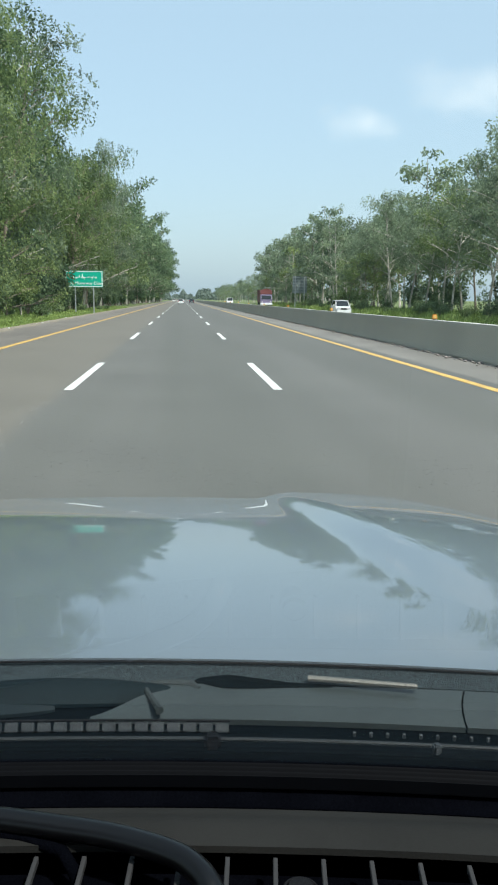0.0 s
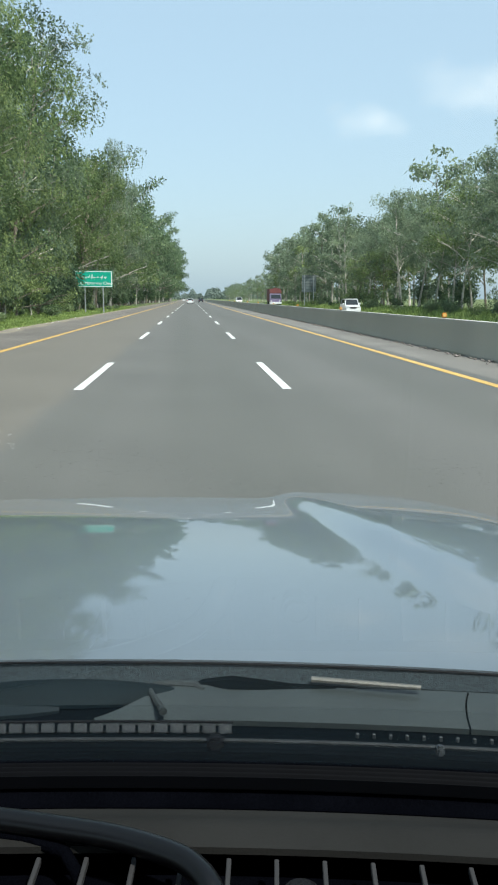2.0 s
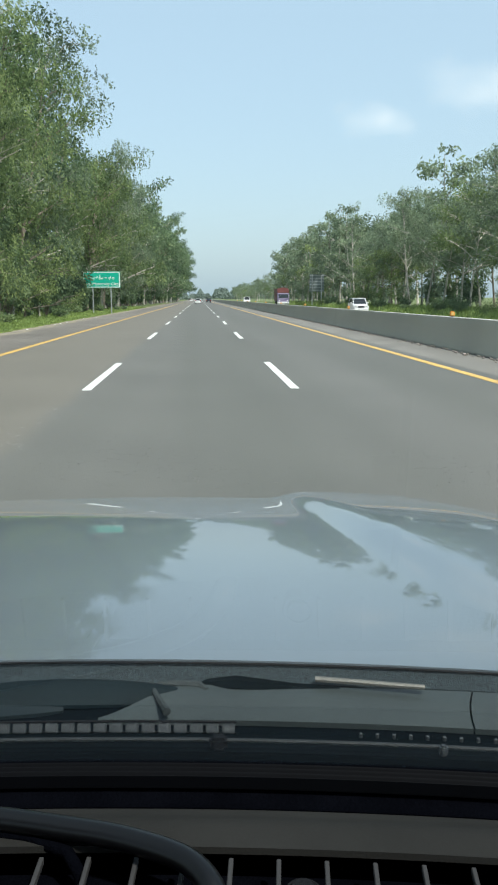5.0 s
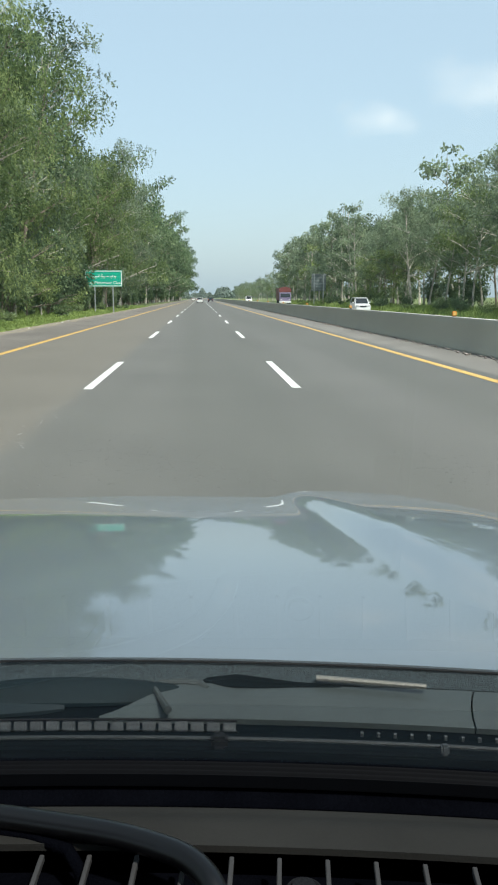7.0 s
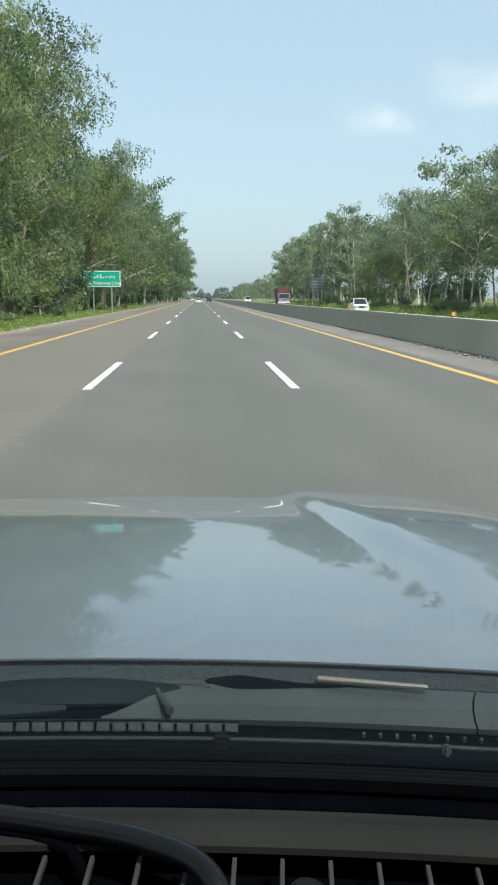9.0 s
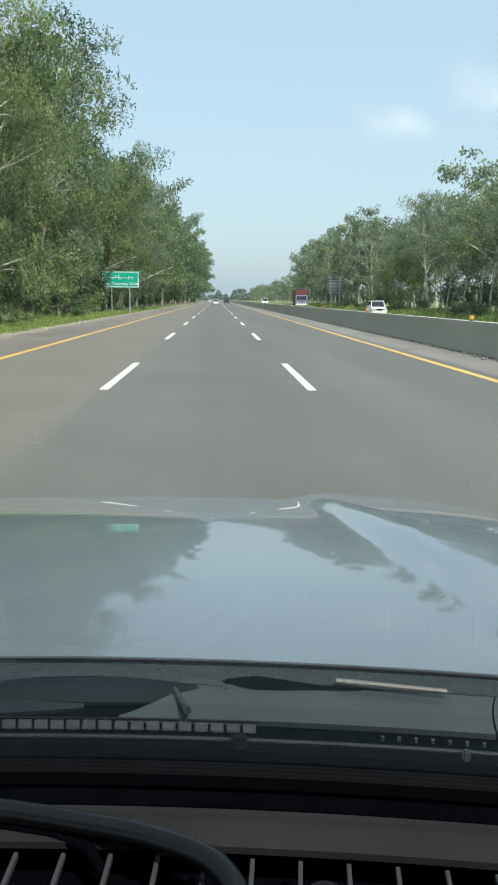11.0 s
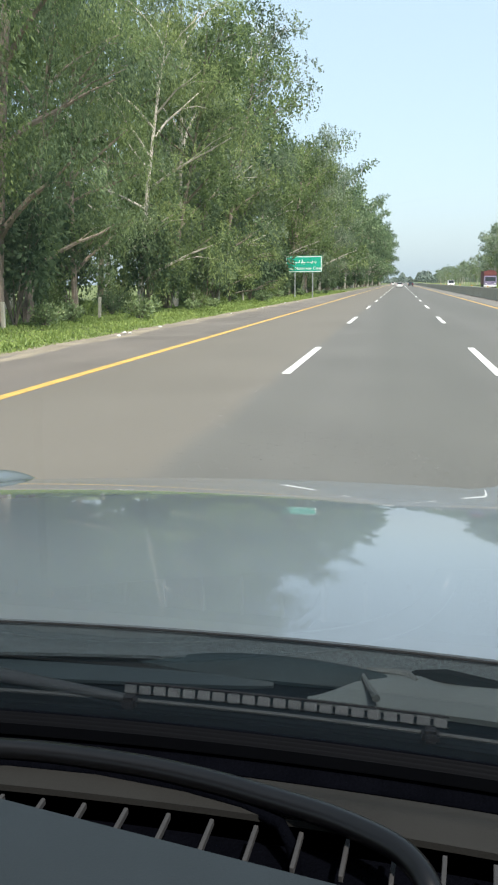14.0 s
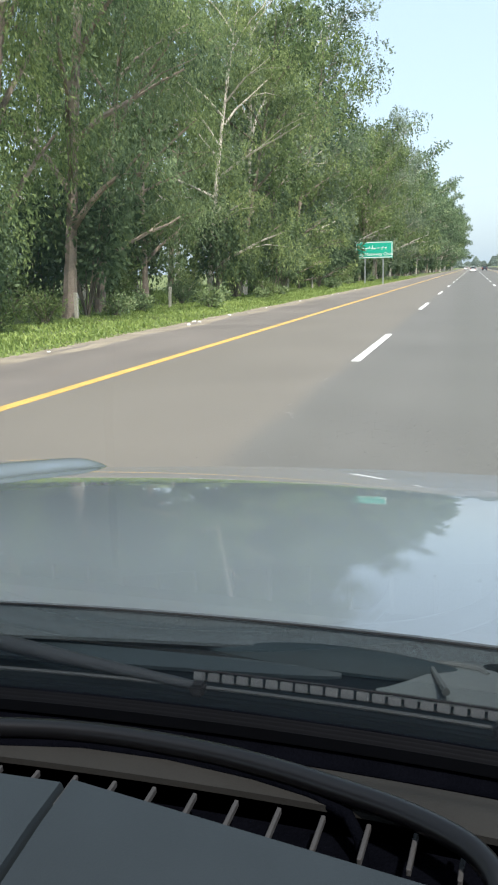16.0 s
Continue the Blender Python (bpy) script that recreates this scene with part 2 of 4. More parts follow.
M_LEAF_LIGHT = material("light_leaves", (0.17, 0.254, 0.102), 0.7, vary=0.42, scale=0.42, fine=2.2, bump=0, tint=(0.29, 0.38, 0.15), spread=0.2, island=0.22, thin=0.5, span_of=(0.56, 0.9), spec=0.2)
# grey-green of gum leaves, paled further for haze over the distant trees
M_LEAF_GREY = material("grey_green_leaves", (0.215, 0.285, 0.19), 0.7, vary=0.42, scale=0.42, fine=2.2, bump=0, tint=(0.31, 0.39, 0.245), spread=0.2, island=0.22, thin=0.5, span_of=(0.56, 0.9), spec=0.2)
# far foliage, its green paled and blued in place of distance haze
M_LEAF_FAR = material("haze_paled_leaves", (0.15, 0.19, 0.16), 0.6, vary=0.3, scale=0.05, fine=0.4, bump=0, island=0.3, thin=0.25)
M_BUSH = material("bush_leaves", (0.155, 0.245, 0.09), 0.5, vary=0.3, scale=0.8, fine=5, bump=0, tint=(0.29, 0.39, 0.19), spread=0.25, island=0.35, thin=0.3)
M_PAINT = material("silver_car_paint", (0.172, 0.203, 0.228), 0.42, metal=0.35, vary=0.03, scale=1.2, fine=900, bump=0.02, coat=1.0, depth=0.0005)
M_GLASS = glass_pane("windscreen_glass")
M_OUTER = bpy.data.materials.new("clear_outer_glass")
M_OUTER.use_nodes = True
outer_clear = M_OUTER.node_tree.nodes.new("ShaderNodeBsdfTransparent")
M_OUTER.node_tree.links.new(outer_clear.outputs[0], M_OUTER.node_tree.nodes["Material Output"].inputs["Surface"])
M_DARKGLASS = material("tinted_car_glass", (0.02, 0.025, 0.028), 0.06, vary=0.1, bump=0)
M_COWL = material("grained_black_plastic", (0.025, 0.035, 0.0395), 0.55, vary=0.75, scale=330, fine=700, bump=1.0, depth=0.003, spec=0.25)
M_COWL_DARK = material("smooth_black_plastic", (0.008, 0.0135, 0.0162), 0.55, vary=0.3, scale=12, fine=200, bump=0.05, spec=0.03)
M_FRONT = material("dull_black_plastic", (0.0018, 0.003, 0.004), 0.6, vary=0.3, scale=12, fine=200, bump=0.05, spec=0.03)
M_RIDGE = material("matt_black_plastic", (0.0016, 0.0034, 0.0046), 0.7, vary=0.3, scale=12, fine=200, bump=0.05, spec=0.0)
M_SEAL = material("black_seal_rubber", (0.0009, 0.0012, 0.002), 0.7, vary=0.15, scale=30, fine=300, bump=0, spec=0.06)
# grey of the tubes that draw a reflection over the cowl
M_GHOST = material("ghost_reflection_grey", (0.03, 0.036, 0.037), 0.6, vary=0.3, scale=60, fine=300, bump=0.2, spec=0.2)
# near black; on the trough and vent channel it holds the recess shade
M_TROUGH = material("near_black", (0.0014, 0.0016, 0.0026), 0.95, vary=0.3, scale=30, fine=300, bump=0.3, spec=0.0)
M_DASH = material("grey_brown_dash_plastic", (0.0155, 0.0155, 0.0146), 0.75, vary=0.2, scale=7, fine=500, bump=0.35, depth=0.001, spec=0.08)
M_PAD = material("slate_dash_plastic", (0.0165, 0.0225, 0.027), 0.7, vary=0.1, scale=9, fine=600, bump=0.3, depth=0.001, spec=0.12)
M_SLOT = material("dull_grey_plastic", (0.029, 0.034, 0.0375), 0.55, vary=0.1, scale=40, fine=300, bump=0.1)
M_MOULDING = material("dark_grey_moulding", (0.02, 0.023, 0.025), 0.5, vary=0.1, scale=40, fine=300, bump=0.1, spec=0.2)
M_ARM = material("satin_black_metal", (0.012, 0.014, 0.016), 0.4, vary=0.1, scale=20, fine=200, bump=0.03, spec=0.25)
M_LINK = material("dull_metal", (0.15, 0.145, 0.13), 0.5, metal=0.5, vary=0.15, scale=30, fine=200, bump=0.1)
M_COVER = material("smooth_grey_cowl_cover", (0.033, 0.0405, 0.04), 0.34, vary=0.25, scale=8, fine=300, bump=0.05, spec=0.5)
M_PANEL = material("dark_grey_cowl_panel", (0.0115, 0.0175, 0.0205), 0.5, vary=0.15, scale=8, fine=300, bump=0.05, spec=0.15)
M_FIN = material("pale_grey_plastic", (0.032, 0.032, 0.033), 0.6, vary=0.1, scale=40, fine=300, bump=0.1, spec=0.1)
M_BLACK = material("black_plastic", (0.006, 0.006, 0.007), 0.6, vary=0.2, scale=30, fine=300, bump=0.2, spec=0.1)
M_CABLE = material("black_rubber_cable", (0.002, 0.002, 0.0025), 0.33, vary=0.1, scale=12, fine=60, bump=0, spec=0.3)
M_RUBBER = material("tyre_rubber", (0.02, 0.02, 0.02), 0.85, vary=0.2, scale=20, fine=90, bump=0.3)
M_SILVER = material("brushed_metal", (0.5, 0.5, 0.5), 0.35, metal=0.9, vary=0.1, scale=20, fine=200, bump=0.1)
M_LINER = material("grey_headliner", (0.2, 0.2, 0.19), 0.95, vary=0.08, scale=8, fine=300, bump=0.2)
M_SIGN_GREEN = material("green_sign_sheet", (0.008, 0.36, 0.25), 0.4, vary=0.08, scale=2, fine=30, bump=0)
M_SIGN_WHITE = material("white_sign_sheet", (0.78, 0.8, 0.78), 0.45, vary=0.06, scale=2, fine=30, bump=0)
M_SIGN_BACK = material("grey_sign_back", (0.16, 0.19, 0.19), 0.5, metal=0.3, vary=0.15, scale=1.5, fine=20, bump=0.1)
M_GALV = material("galvanised_steel", (0.42, 0.44, 0.45), 0.45, metal=0.6, vary=0.15, scale=3, fine=40, bump=0.1)
M_ORANGE = material("orange_plastic", (0.72, 0.24, 0.02), 0.45, vary=0.12, scale=10, fine=60, bump=0.1)
M_CARWHITE = material("white_car_paint", (0.76, 0.77, 0.77), 0.35, vary=0.04, scale=3, fine=30, bump=0, coat=0.8)
M_CARDARK = material("dark_car_paint", (0.03, 0.035, 0.045), 0.3, vary=0.1, scale=3, fine=30, bump=0, coat=0.8)
M_TRUCKRED = material("faded_red_truck_paint", (0.16, 0.05, 0.045), 0.55, vary=0.25, scale=2, fine=20, bump=0.1)
M_TRUCKBLUE = material("violet_truck_paint", (0.13, 0.1, 0.26), 0.5, vary=0.35, scale=5, fine=25, bump=0.1, tint=(0.42, 0.36, 0.5))
M_LAMP = material("lamp_glass", (0.7, 0.7, 0.68), 0.1, vary=0.1, scale=30, fine=90, bump=0)
M_TAILRED = material("red_lamp_glass", (0.4, 0.015, 0.012), 0.15, vary=0.1, scale=30, fine=90, bump=0)


# ---- building helpers ----
def thing(name, label, category, group="", kind="", at=None):
    ob = new(name)
    ob.empty_display_size = 0.2
    if at is not None:
        ob.matrix_basis = at
    return tagged(ob, label, category, group, kind)


def part(name, bm, mat, parent=None, label="", smooth=False):
    """Links a bmesh as one mesh object under its thing or part."""
    me = bpy.data.meshes.new(name)
    bmesh.ops.recalc_face_normals(bm, faces=bm.faces)
    bm.to_mesh(me)
    bm.free()
    return link_mesh(name, me, mat, parent, label, smooth)


def link_mesh(name, me, mat, parent=None, label="", smooth=False):
    for m in (mat if isinstance(mat, (list, tuple)) else [mat]):
        me.materials.append(m)
    if smooth:
        me.polygons.foreach_set("use_smooth", [True] * len(me.polygons))
        me.set_sharp_from_angle(angle=radians(42))
    ob = new(name, me)
    if parent:
        ob.parent = parent
    if label:
        tagged(ob, label)
    return ob


def box(x0, x1, y0, y1, z0, z1, bevel=0.0, segments=1, bm=None):
    bm = bm or bmesh.new()
    made = bmesh.ops.create_cube(bm, size=1, matrix=Matrix.LocRotScale(((x0 + x1) / 2, (y0 + y1) / 2, (z0 + z1) / 2), None, (x1 - x0, y1 - y0, z1 - z0)))
    if bevel:
        edges = {e for v in made["verts"] for e in v.link_edges}
        bmesh.ops.bevel(bm, geom=list(edges), offset=bevel, segments=segments, affect="EDGES")
    return bm


def rod(a, b, r0, r1=None, sides=10, bm=None):
    bm = bm or bmesh.new()
    a, b = Vector(a), Vector(b)
    turn = (b - a).to_track_quat("Z", "Y").to_matrix().to_4x4()
    bmesh.ops.create_cone(bm, cap_ends=True, segments=sides, radius1=r0, radius2=r0 if r1 is None else r1, depth=(b - a).length,
                          matrix=Matrix.Translation((a + b) / 2) @ turn)
    return bm


def tube(points, radii, sides=8, bm=None):
    """A tube along a line of points."""
    bm = bm or bmesh.new()
    pts = [Vector(p) for p in points]
    rings = []
    for i, p in enumerate(pts):
        way = (pts[min(i + 1, len(pts) - 1)] - pts[max(i - 1, 0)]).normalized()
        side = way.cross(Vector((0.31, 0.22, 0.93)))
        side = side.normalized() if side.length > 0.05 else Vector((1, 0, 0))
        up = side.cross(way)
        r = radii[i]
        rings.append([bm.verts.new(p + r * (math.cos(k * math.tau / sides) * side + math.sin(k * math.tau / sides) * up)) for k in range(sides)])
    for a, b in zip(rings, rings[1:]):
        for k in range(sides):
            bm.faces.new((a[k], a[(k + 1) % sides], b[(k + 1) % sides], b[k]))
    bm.faces.new(rings[0][::-1])
    bm.faces.new(rings[-1])
    return bm


def prism(outline, axis, a, b, bevel=0.0, bm=None):
    """Extrudes an outline of (u, v) along x, y or z from a to b."""
    bm = bm or bmesh.new()
    put = {"x": lambda u, v, w: (w, u, v), "y": lambda u, v, w: (u, w, v), "z": lambda u, v, w: (u, v, w)}[axis]
    lo = [bm.verts.new(put(u, v, a)) for u, v in outline]
    hi = [bm.verts.new(put(u, v, b)) for u, v in outline]
    k = len(outline)
    bm.faces.new(lo[::-1])
    bm.faces.new(hi)
    for i in range(k):
        bm.faces.new((lo[i], lo[(i + 1) % k], hi[(i + 1) % k], hi[i]))
    if bevel:
        bmesh.ops.bevel(bm, geom=list(bm.edges), offset=bevel, segments=2, affect="EDGES")
    return bm


def sheet(fn, us, vs, thick, bm=None):
    """A solid sheet over a grid: fn(u, v) gives the upper point, thick its depth downwards."""
    bm = bm or bmesh.new()
    top = [[bm.verts.new(fn(u, v)) for v in vs] for u in us]
    low = [[bm.verts.new(Vector(fn(u, v)) - Vector((0, 0, thick))) for v in vs] for u in us]
    nu, nv = len(us), len(vs)
    for i in range(nu - 1):
        for j in range(nv - 1):
            bm.faces.new((top[i][j], top[i + 1][j], top[i + 1][j + 1], top[i][j + 1]))
            bm.faces.new((low[i][j], low[i][j + 1], low[i + 1][j + 1], low[i + 1][j]))
    for j in range(nv - 1):
        bm.faces.new((top[0][j], top[0][j + 1], low[0][j + 1], low[0][j]))
        bm.faces.new((top[-1][j], low[-1][j], low[-1][j + 1], top[-1][j + 1]))
    for i in range(nu - 1):
        bm.faces.new((top[i][0], low[i][0], low[i + 1][0], top[i + 1][0]))
        bm.faces.new((top[i][-1], top[i + 1][-1], low[i + 1][-1], low[i][-1]))
    return bm


def span(a, b, n):
    return [a + (b - a) * i / (n - 1) for i in range(n)]


def smooth01(t):
    t = max(0.0, min(1.0, t))
    return t * t * (3 - 2 * t)


def leaf_mesh(name, centres, ways, length, width, rng):
    """Many small pointed leaves, one rhomb each, at the centres along the ways."""
    n = len(centres)
    ways = ways / np.linalg.norm(ways, axis=1, keepdims=True)
    side = np.cross(ways, rng.normal(size=(n, 3)))
    side /= np.linalg.norm(side, axis=1, keepdims=True) + 1e-9
    ln = length * rng.uniform(0.6, 1.35, (n, 1))
    wd = width * rng.uniform(0.7, 1.3, (n, 1))
    v = np.empty((n, 4, 3))
    v[:, 0] = centres - ways * ln * 0.5
    v[:, 1] = centres + side * wd * 0.5 - ways * ln * 0.08
    v[:, 2] = centres + ways * ln * 0.5
    v[:, 3] = centres - side * wd * 0.5 - ways * ln * 0.08
    me = bpy.data.meshes.new(name)
    me.vertices.add(n * 4)
    me.vertices.foreach_set("co", v.reshape(-1))
    me.loops.add(n * 4)
    me.loops.foreach_set("vertex_index", np.arange(n * 4, dtype=np.int32))
    me.polygons.add(n)
    me.polygons.foreach_set("loop_start", np.arange(0, n * 4, 4, dtype=np.int32))
    me.update(calc_edges=True)
    return me


# ---- ground and road ----
Y0, Y1 = -80.0, 1400.0
LEFT_LINE, RIGHT_LINE, YELLOW_LEFT, YELLOW_RIGHT = -1.97, 1.68, -5.62, 5.6
EDGE_LEFT, EDGE_RIGHT, WALL_X, FAR_EDGE = -8.85, 6.05, 7.68, 20.6


def ground_height(x, y):
    bank = 0.35 * smooth01((x - 21) / 5) if x > 21 else 0.12 * smooth01((-9.2 - x) / 4)
    return -0.03 + bank


gx = [-3000, -800, -200, -60, -30, -20, -16, -13, -11, -9.2, -8.6, 0, 8, 20.2, 21, 22.5, 24, 26, 30, 40, 80, 250, 900, 3000]
gy = [-1500, -300, -80, 0, 40, 100, 200, 400, 800, 1500, 3000, 4500]
tagged(part("ground", sheet(lambda x, y: (x, y, ground_height(x, y)), gx, gy, 0.4), M_EARTH, smooth=True),
       "flat green grassy earth beside the motorway", "ground", kind="structure")
road = tagged(part("road", box(YELLOW_LEFT - 0.25, EDGE_RIGHT, Y0, Y1, -0.3, 0.0), M_ROAD), "grey worn asphalt carriageway of three lanes", "road", kind="structure")
tagged(part("road_shoulder", box(EDGE_LEFT, YELLOW_LEFT - 0.25, Y0, Y1, -0.3, -0.004), M_SHOULDER), "brownish grey hard shoulder of dusty asphalt", "road", kind="structure")
tagged(part("road_median", box(EDGE_RIGHT, WALL_X + 0.1, Y0, Y1, -0.3, -0.004), M_MEDIAN), "pale dusty strip beside the concrete barrier", "road", kind="structure")
tagged(part("road_opposite", box(WALL_X + 0.5, FAR_EDGE, Y0, Y1, -0.3, -0.002), M_ROAD), "grey asphalt opposite carriageway behind the barrier", "road", kind="structure")
tagged(part("dirt_strip", sheet(lambda x, y: (x + 0.16 * math.sin(y * 0.83) + 0.1 * math.sin(y * 2.3 + 1), y, 0.004 - 0.03 * smooth01((EDGE_LEFT + 0.3 - x) / 1.0) - 0.02 * smooth01((x - EDGE_LEFT - 0.4) / 0.35)), [-9.75, -9.4, -9.0, EDGE_LEFT + 0.3, EDGE_LEFT + 0.75], [-60 + 1.0 * k for k in range(360)], 0.25), M_DIRT),
       "narrow strip of bare brown dirt between shoulder and grass", "dirt", kind="structure")
for x, name in ((YELLOW_LEFT, "yellow_edge_line"), (YELLOW_RIGHT, "yellow_edge_line")):
    part(name, box(x - 0.1, x + 0.1, Y0, Y1, -0.002, 0.005), M_YELLOW, road, "solid yellow edge line")
dash = None
for x in (LEFT_LINE, RIGHT_LINE):
    for k in range(-2, 36):
        y = 14.2 + 18.0 * k
        if dash is None:
            dash = part("lane_dash", box(-0.078, 0.078, 0, 6.0, -0.002, 0.006), M_WHITE, road, "white painted lane dash")
            ob = dash
        else:
            ob = new("lane_dash", dash.data)
            ob.parent = road
        ob.location = (x, y, 0)

# the concrete median barrier, with orange delineators on its crown and grit at its foot
barrier_profile = [(0, -0.05), (0, 0.05), (0.05, 0.18), (0.1, 0.36), (0.16, 0.62), (0.21, 0.9), (0.24, 0.95), (0.39, 0.95), (0.42, 0.9), (0.47, 0.34), (0.6, 0.1), (0.6, -0.05)]
barrier = tagged(part("barrier", prism([(WALL_X + u, v) for u, v in barrier_profile], "y", Y0, Y1), M_CONCRETE),
       "long grey concrete median barrier, dusty at its foot", "barrier", kind="structure")
# added cap, its bright colour stands for the sunlit top edge
part("sunlit_cap", box(WALL_X + 0.225, WALL_X + 0.405, Y0, Y1, 0.94, 0.972, 0.01), M_SUNLIT_CAP, barrier, "crown of the barrier, paler for the sun on it")
rng = np.random.default_rng(5)
bm = bmesh.new()
for i in range(1500):
    y = 8 + 90 * rng.random() ** 1.6
    s = 0.012 + 0.045 * rng.random() ** 3
    bmesh.ops.create_icosphere(bm, subdivisions=0 if s < 0.02 else 1, radius=s, matrix=Matrix.Translation((WALL_X - 0.03 - abs(rng.normal()) * 0.16, y, s * 0.4))
                               @ Matrix.Diagonal((1, 1 + rng.random(), 0.6, 1)))
tagged(part("road_grit", bm, M_RUBBLE), "loose stones and grit along the barrier foot", "grit", kind="stuff")
first = None
for k in range(9):
    at = pose(WALL_X + 0.315, 25.5 + 18 * k, 0.971)
    if first is None:
        first = thing("delineator", "small orange plastic delineator on the concrete barrier", "delineator", "delineators on the barrier", at=at)
        part("base", box(-0.05, 0.05, -0.05, 0.05, 0, 0.025, 0.006), M_BLACK, first)
        part("body", box(-0.07, 0.07, -0.035, 0.035, 0.025, 0.17, 0.02, 2), M_ORANGE, first)
        part("reflector", prism([(0.055 * math.cos(a * math.tau / 12), 0.1 + 0.055 * math.sin(a * math.tau / 12)) for a in range(12)], "y", -0.042, -0.0355), M_YELLOW, first, "amber reflector disc")
    else:
        copy_thing(first, at)

# ---- trees ----
def tree_parts(name, seed, height, spread, leaves, leaf, mats, bare=0.25, lean=0.08, limbs=9, sides=7, low=7, hang=0):
    """One tall slender tree: a bent tapered trunk, rising limbs, and a crown of many small hanging leaves in loose clumps."""
    rnd = random.Random(seed)
    rng = np.random.default_rng(seed)
    root = thing(name, "", "tree")
    bm = bmesh.new()
    ax, ay = rnd.uniform(0.3, 1.0) * lean, rnd.uniform(-0.7, 0.7) * lean
    ph = rnd.uniform(0, 6)
    girth = 0.0085 * height + 0.03

    def stem(t):
        return Vector((ax * height * t + 0.25 * math.sin(3 * t + ph) * t * height / 12, ay * height * t + 0.2 * math.sin(4 * t + ph * 2) * t * height / 12, height * 0.93 * t))
    n = 11
    tube([stem(i / (n - 1)) - Vector((0, 0, 0.25 if i == 0 else 0)) for i in range(n)],
         [girth * (1.35 if i == 0 else 1) * (1 - 0.86 * i / (n - 1)) for i in range(n)], sides, bm)
    clumps = []
    for i in range(limbs):
        t = bare + (0.9 - bare) * (i + rnd.random()) / limbs
        a = i * 2.4 + rnd.uniform(-0.5, 0.5)
        reach = spread * (0.55 + 0.6 * rnd.random()) * (1.0 - 0.55 * max(0, t - 0.45) / 0.55)
        rise = height * rnd.uniform(0.08, 0.2)
        p0 = stem(t)
        line = []
        for k in range(5):
            s = k / 4
            line.append(p0 + Vector((math.cos(a) * reach * s + rnd.uniform(-0.2, 0.2) * s, math.sin(a) * reach * s + rnd.uniform(-0.2, 0.2) * s, rise * s ** 0.8)))
        tube(line, [girth * (1 - 0.8 * t) * 0.6 * (1 - 0.8 * k / 4) + 0.012 for k in range(5)], max(4, sides - 2), bm)
        clumps += [(line[4], 1.25), (line[2] + Vector((0, 0, 0.4)), 0.95)] if hang else [(line[4], 1.0), (line[3], 0.9), (line[2] + Vector((0, 0, 0.4)), 0.7)]
        for _ in range(1 if hang else 2):
            b = a + rnd.uniform(-1, 1)
            q = line[3] + Vector((math.cos(b), math.sin(b), rnd.uniform(-0.25, 0.6))) * spread * 0.35
            tube([line[2], (line[2] + q) / 2 + Vector((0, 0, 0.2)), q], [0.03, 0.022, 0.01], 4, bm)
            clumps.append((q, 0.85))
    for k in range(5):
        clumps.append((stem(0.8 + 0.05 * k) + Vector((rnd.uniform(-0.8, 0.8), rnd.uniform(-0.8, 0.8), rnd.uniform(0, 0.9))), 0.9 - 0.08 * k))
    for k in range(low):
        a = rnd.uniform(0, 6.3)
        clumps.append((stem(0.1 + 0.42 * rnd.random()) + Vector((math.cos(a), math.sin(a), 0)) * rnd.uniform(0.6, 1.6), 0.75))
    part("trunk", bm, mats[1], root, smooth=True)
    sizes = np.array([c[1] for c in clumps])
    pick = rng.choice(len(clumps), leaves, p=sizes / sizes.sum())
    mid = np.array([tuple(c[0]) for c in clumps])[pick]
    size = (sizes[pick] * (0.085 * height * 0.62 + 0.22 * spread)).reshape(-1, 1) * 0.66
    d = rng.normal(size=(leaves, 3))
    d /= np.linalg.norm(d, axis=1, keepdims=True)
    if hang:                                   # billows: a thick shell, fuller on its upper side
        d[:, 2] = np.where(rng.random(leaves) < 0.5, np.abs(d[:, 2]), d[:, 2])
    r = rng.random((leaves, 1)) ** (0.3 if hang else 0.55)
    pos = mid + d * r * size * np.array((1.0, 1.0, 0.82))
    pos += rng.normal(size=(leaves, 3)) * (0.06 if hang else 0.12) * size
    if hang:                                   # leaves strung along drooping twigs
        lead = np.arange(leaves) // hang * hang
        along = (np.arange(leaves) % hang + rng.random(leaves)) / hang
        drop = rng.uniform(0.25, 1.5 if hang > 8 else 0.95, leaves)[lead] * along
        lean_x, lean_y = (rng.normal(size=leaves)[lead] * 0.22 * along for _ in range(2))
        pos = pos[lead] + np.stack((lean_x, lean_y, -drop), 1) + rng.normal(size=(leaves, 3)) * 0.055
        d = d[lead]
    pos[:, 2] = np.maximum(pos[:, 2], 0.5)
    fine = hang > 8                            # narrow drooping leaves close by
    way = d * (0.45 if hang else 0.7) + rng.normal(size=(leaves, 3)) * (0.5 if fine else 0.7) + np.array((0, 0, -1.15 if fine else -0.75))
    link_mesh("crown", leaf_mesh("crown", pos, way, leaf if fine else leaf * 0.88, leaf * (0.26 if fine else 0.38), rng), mats[0], root)
    return root


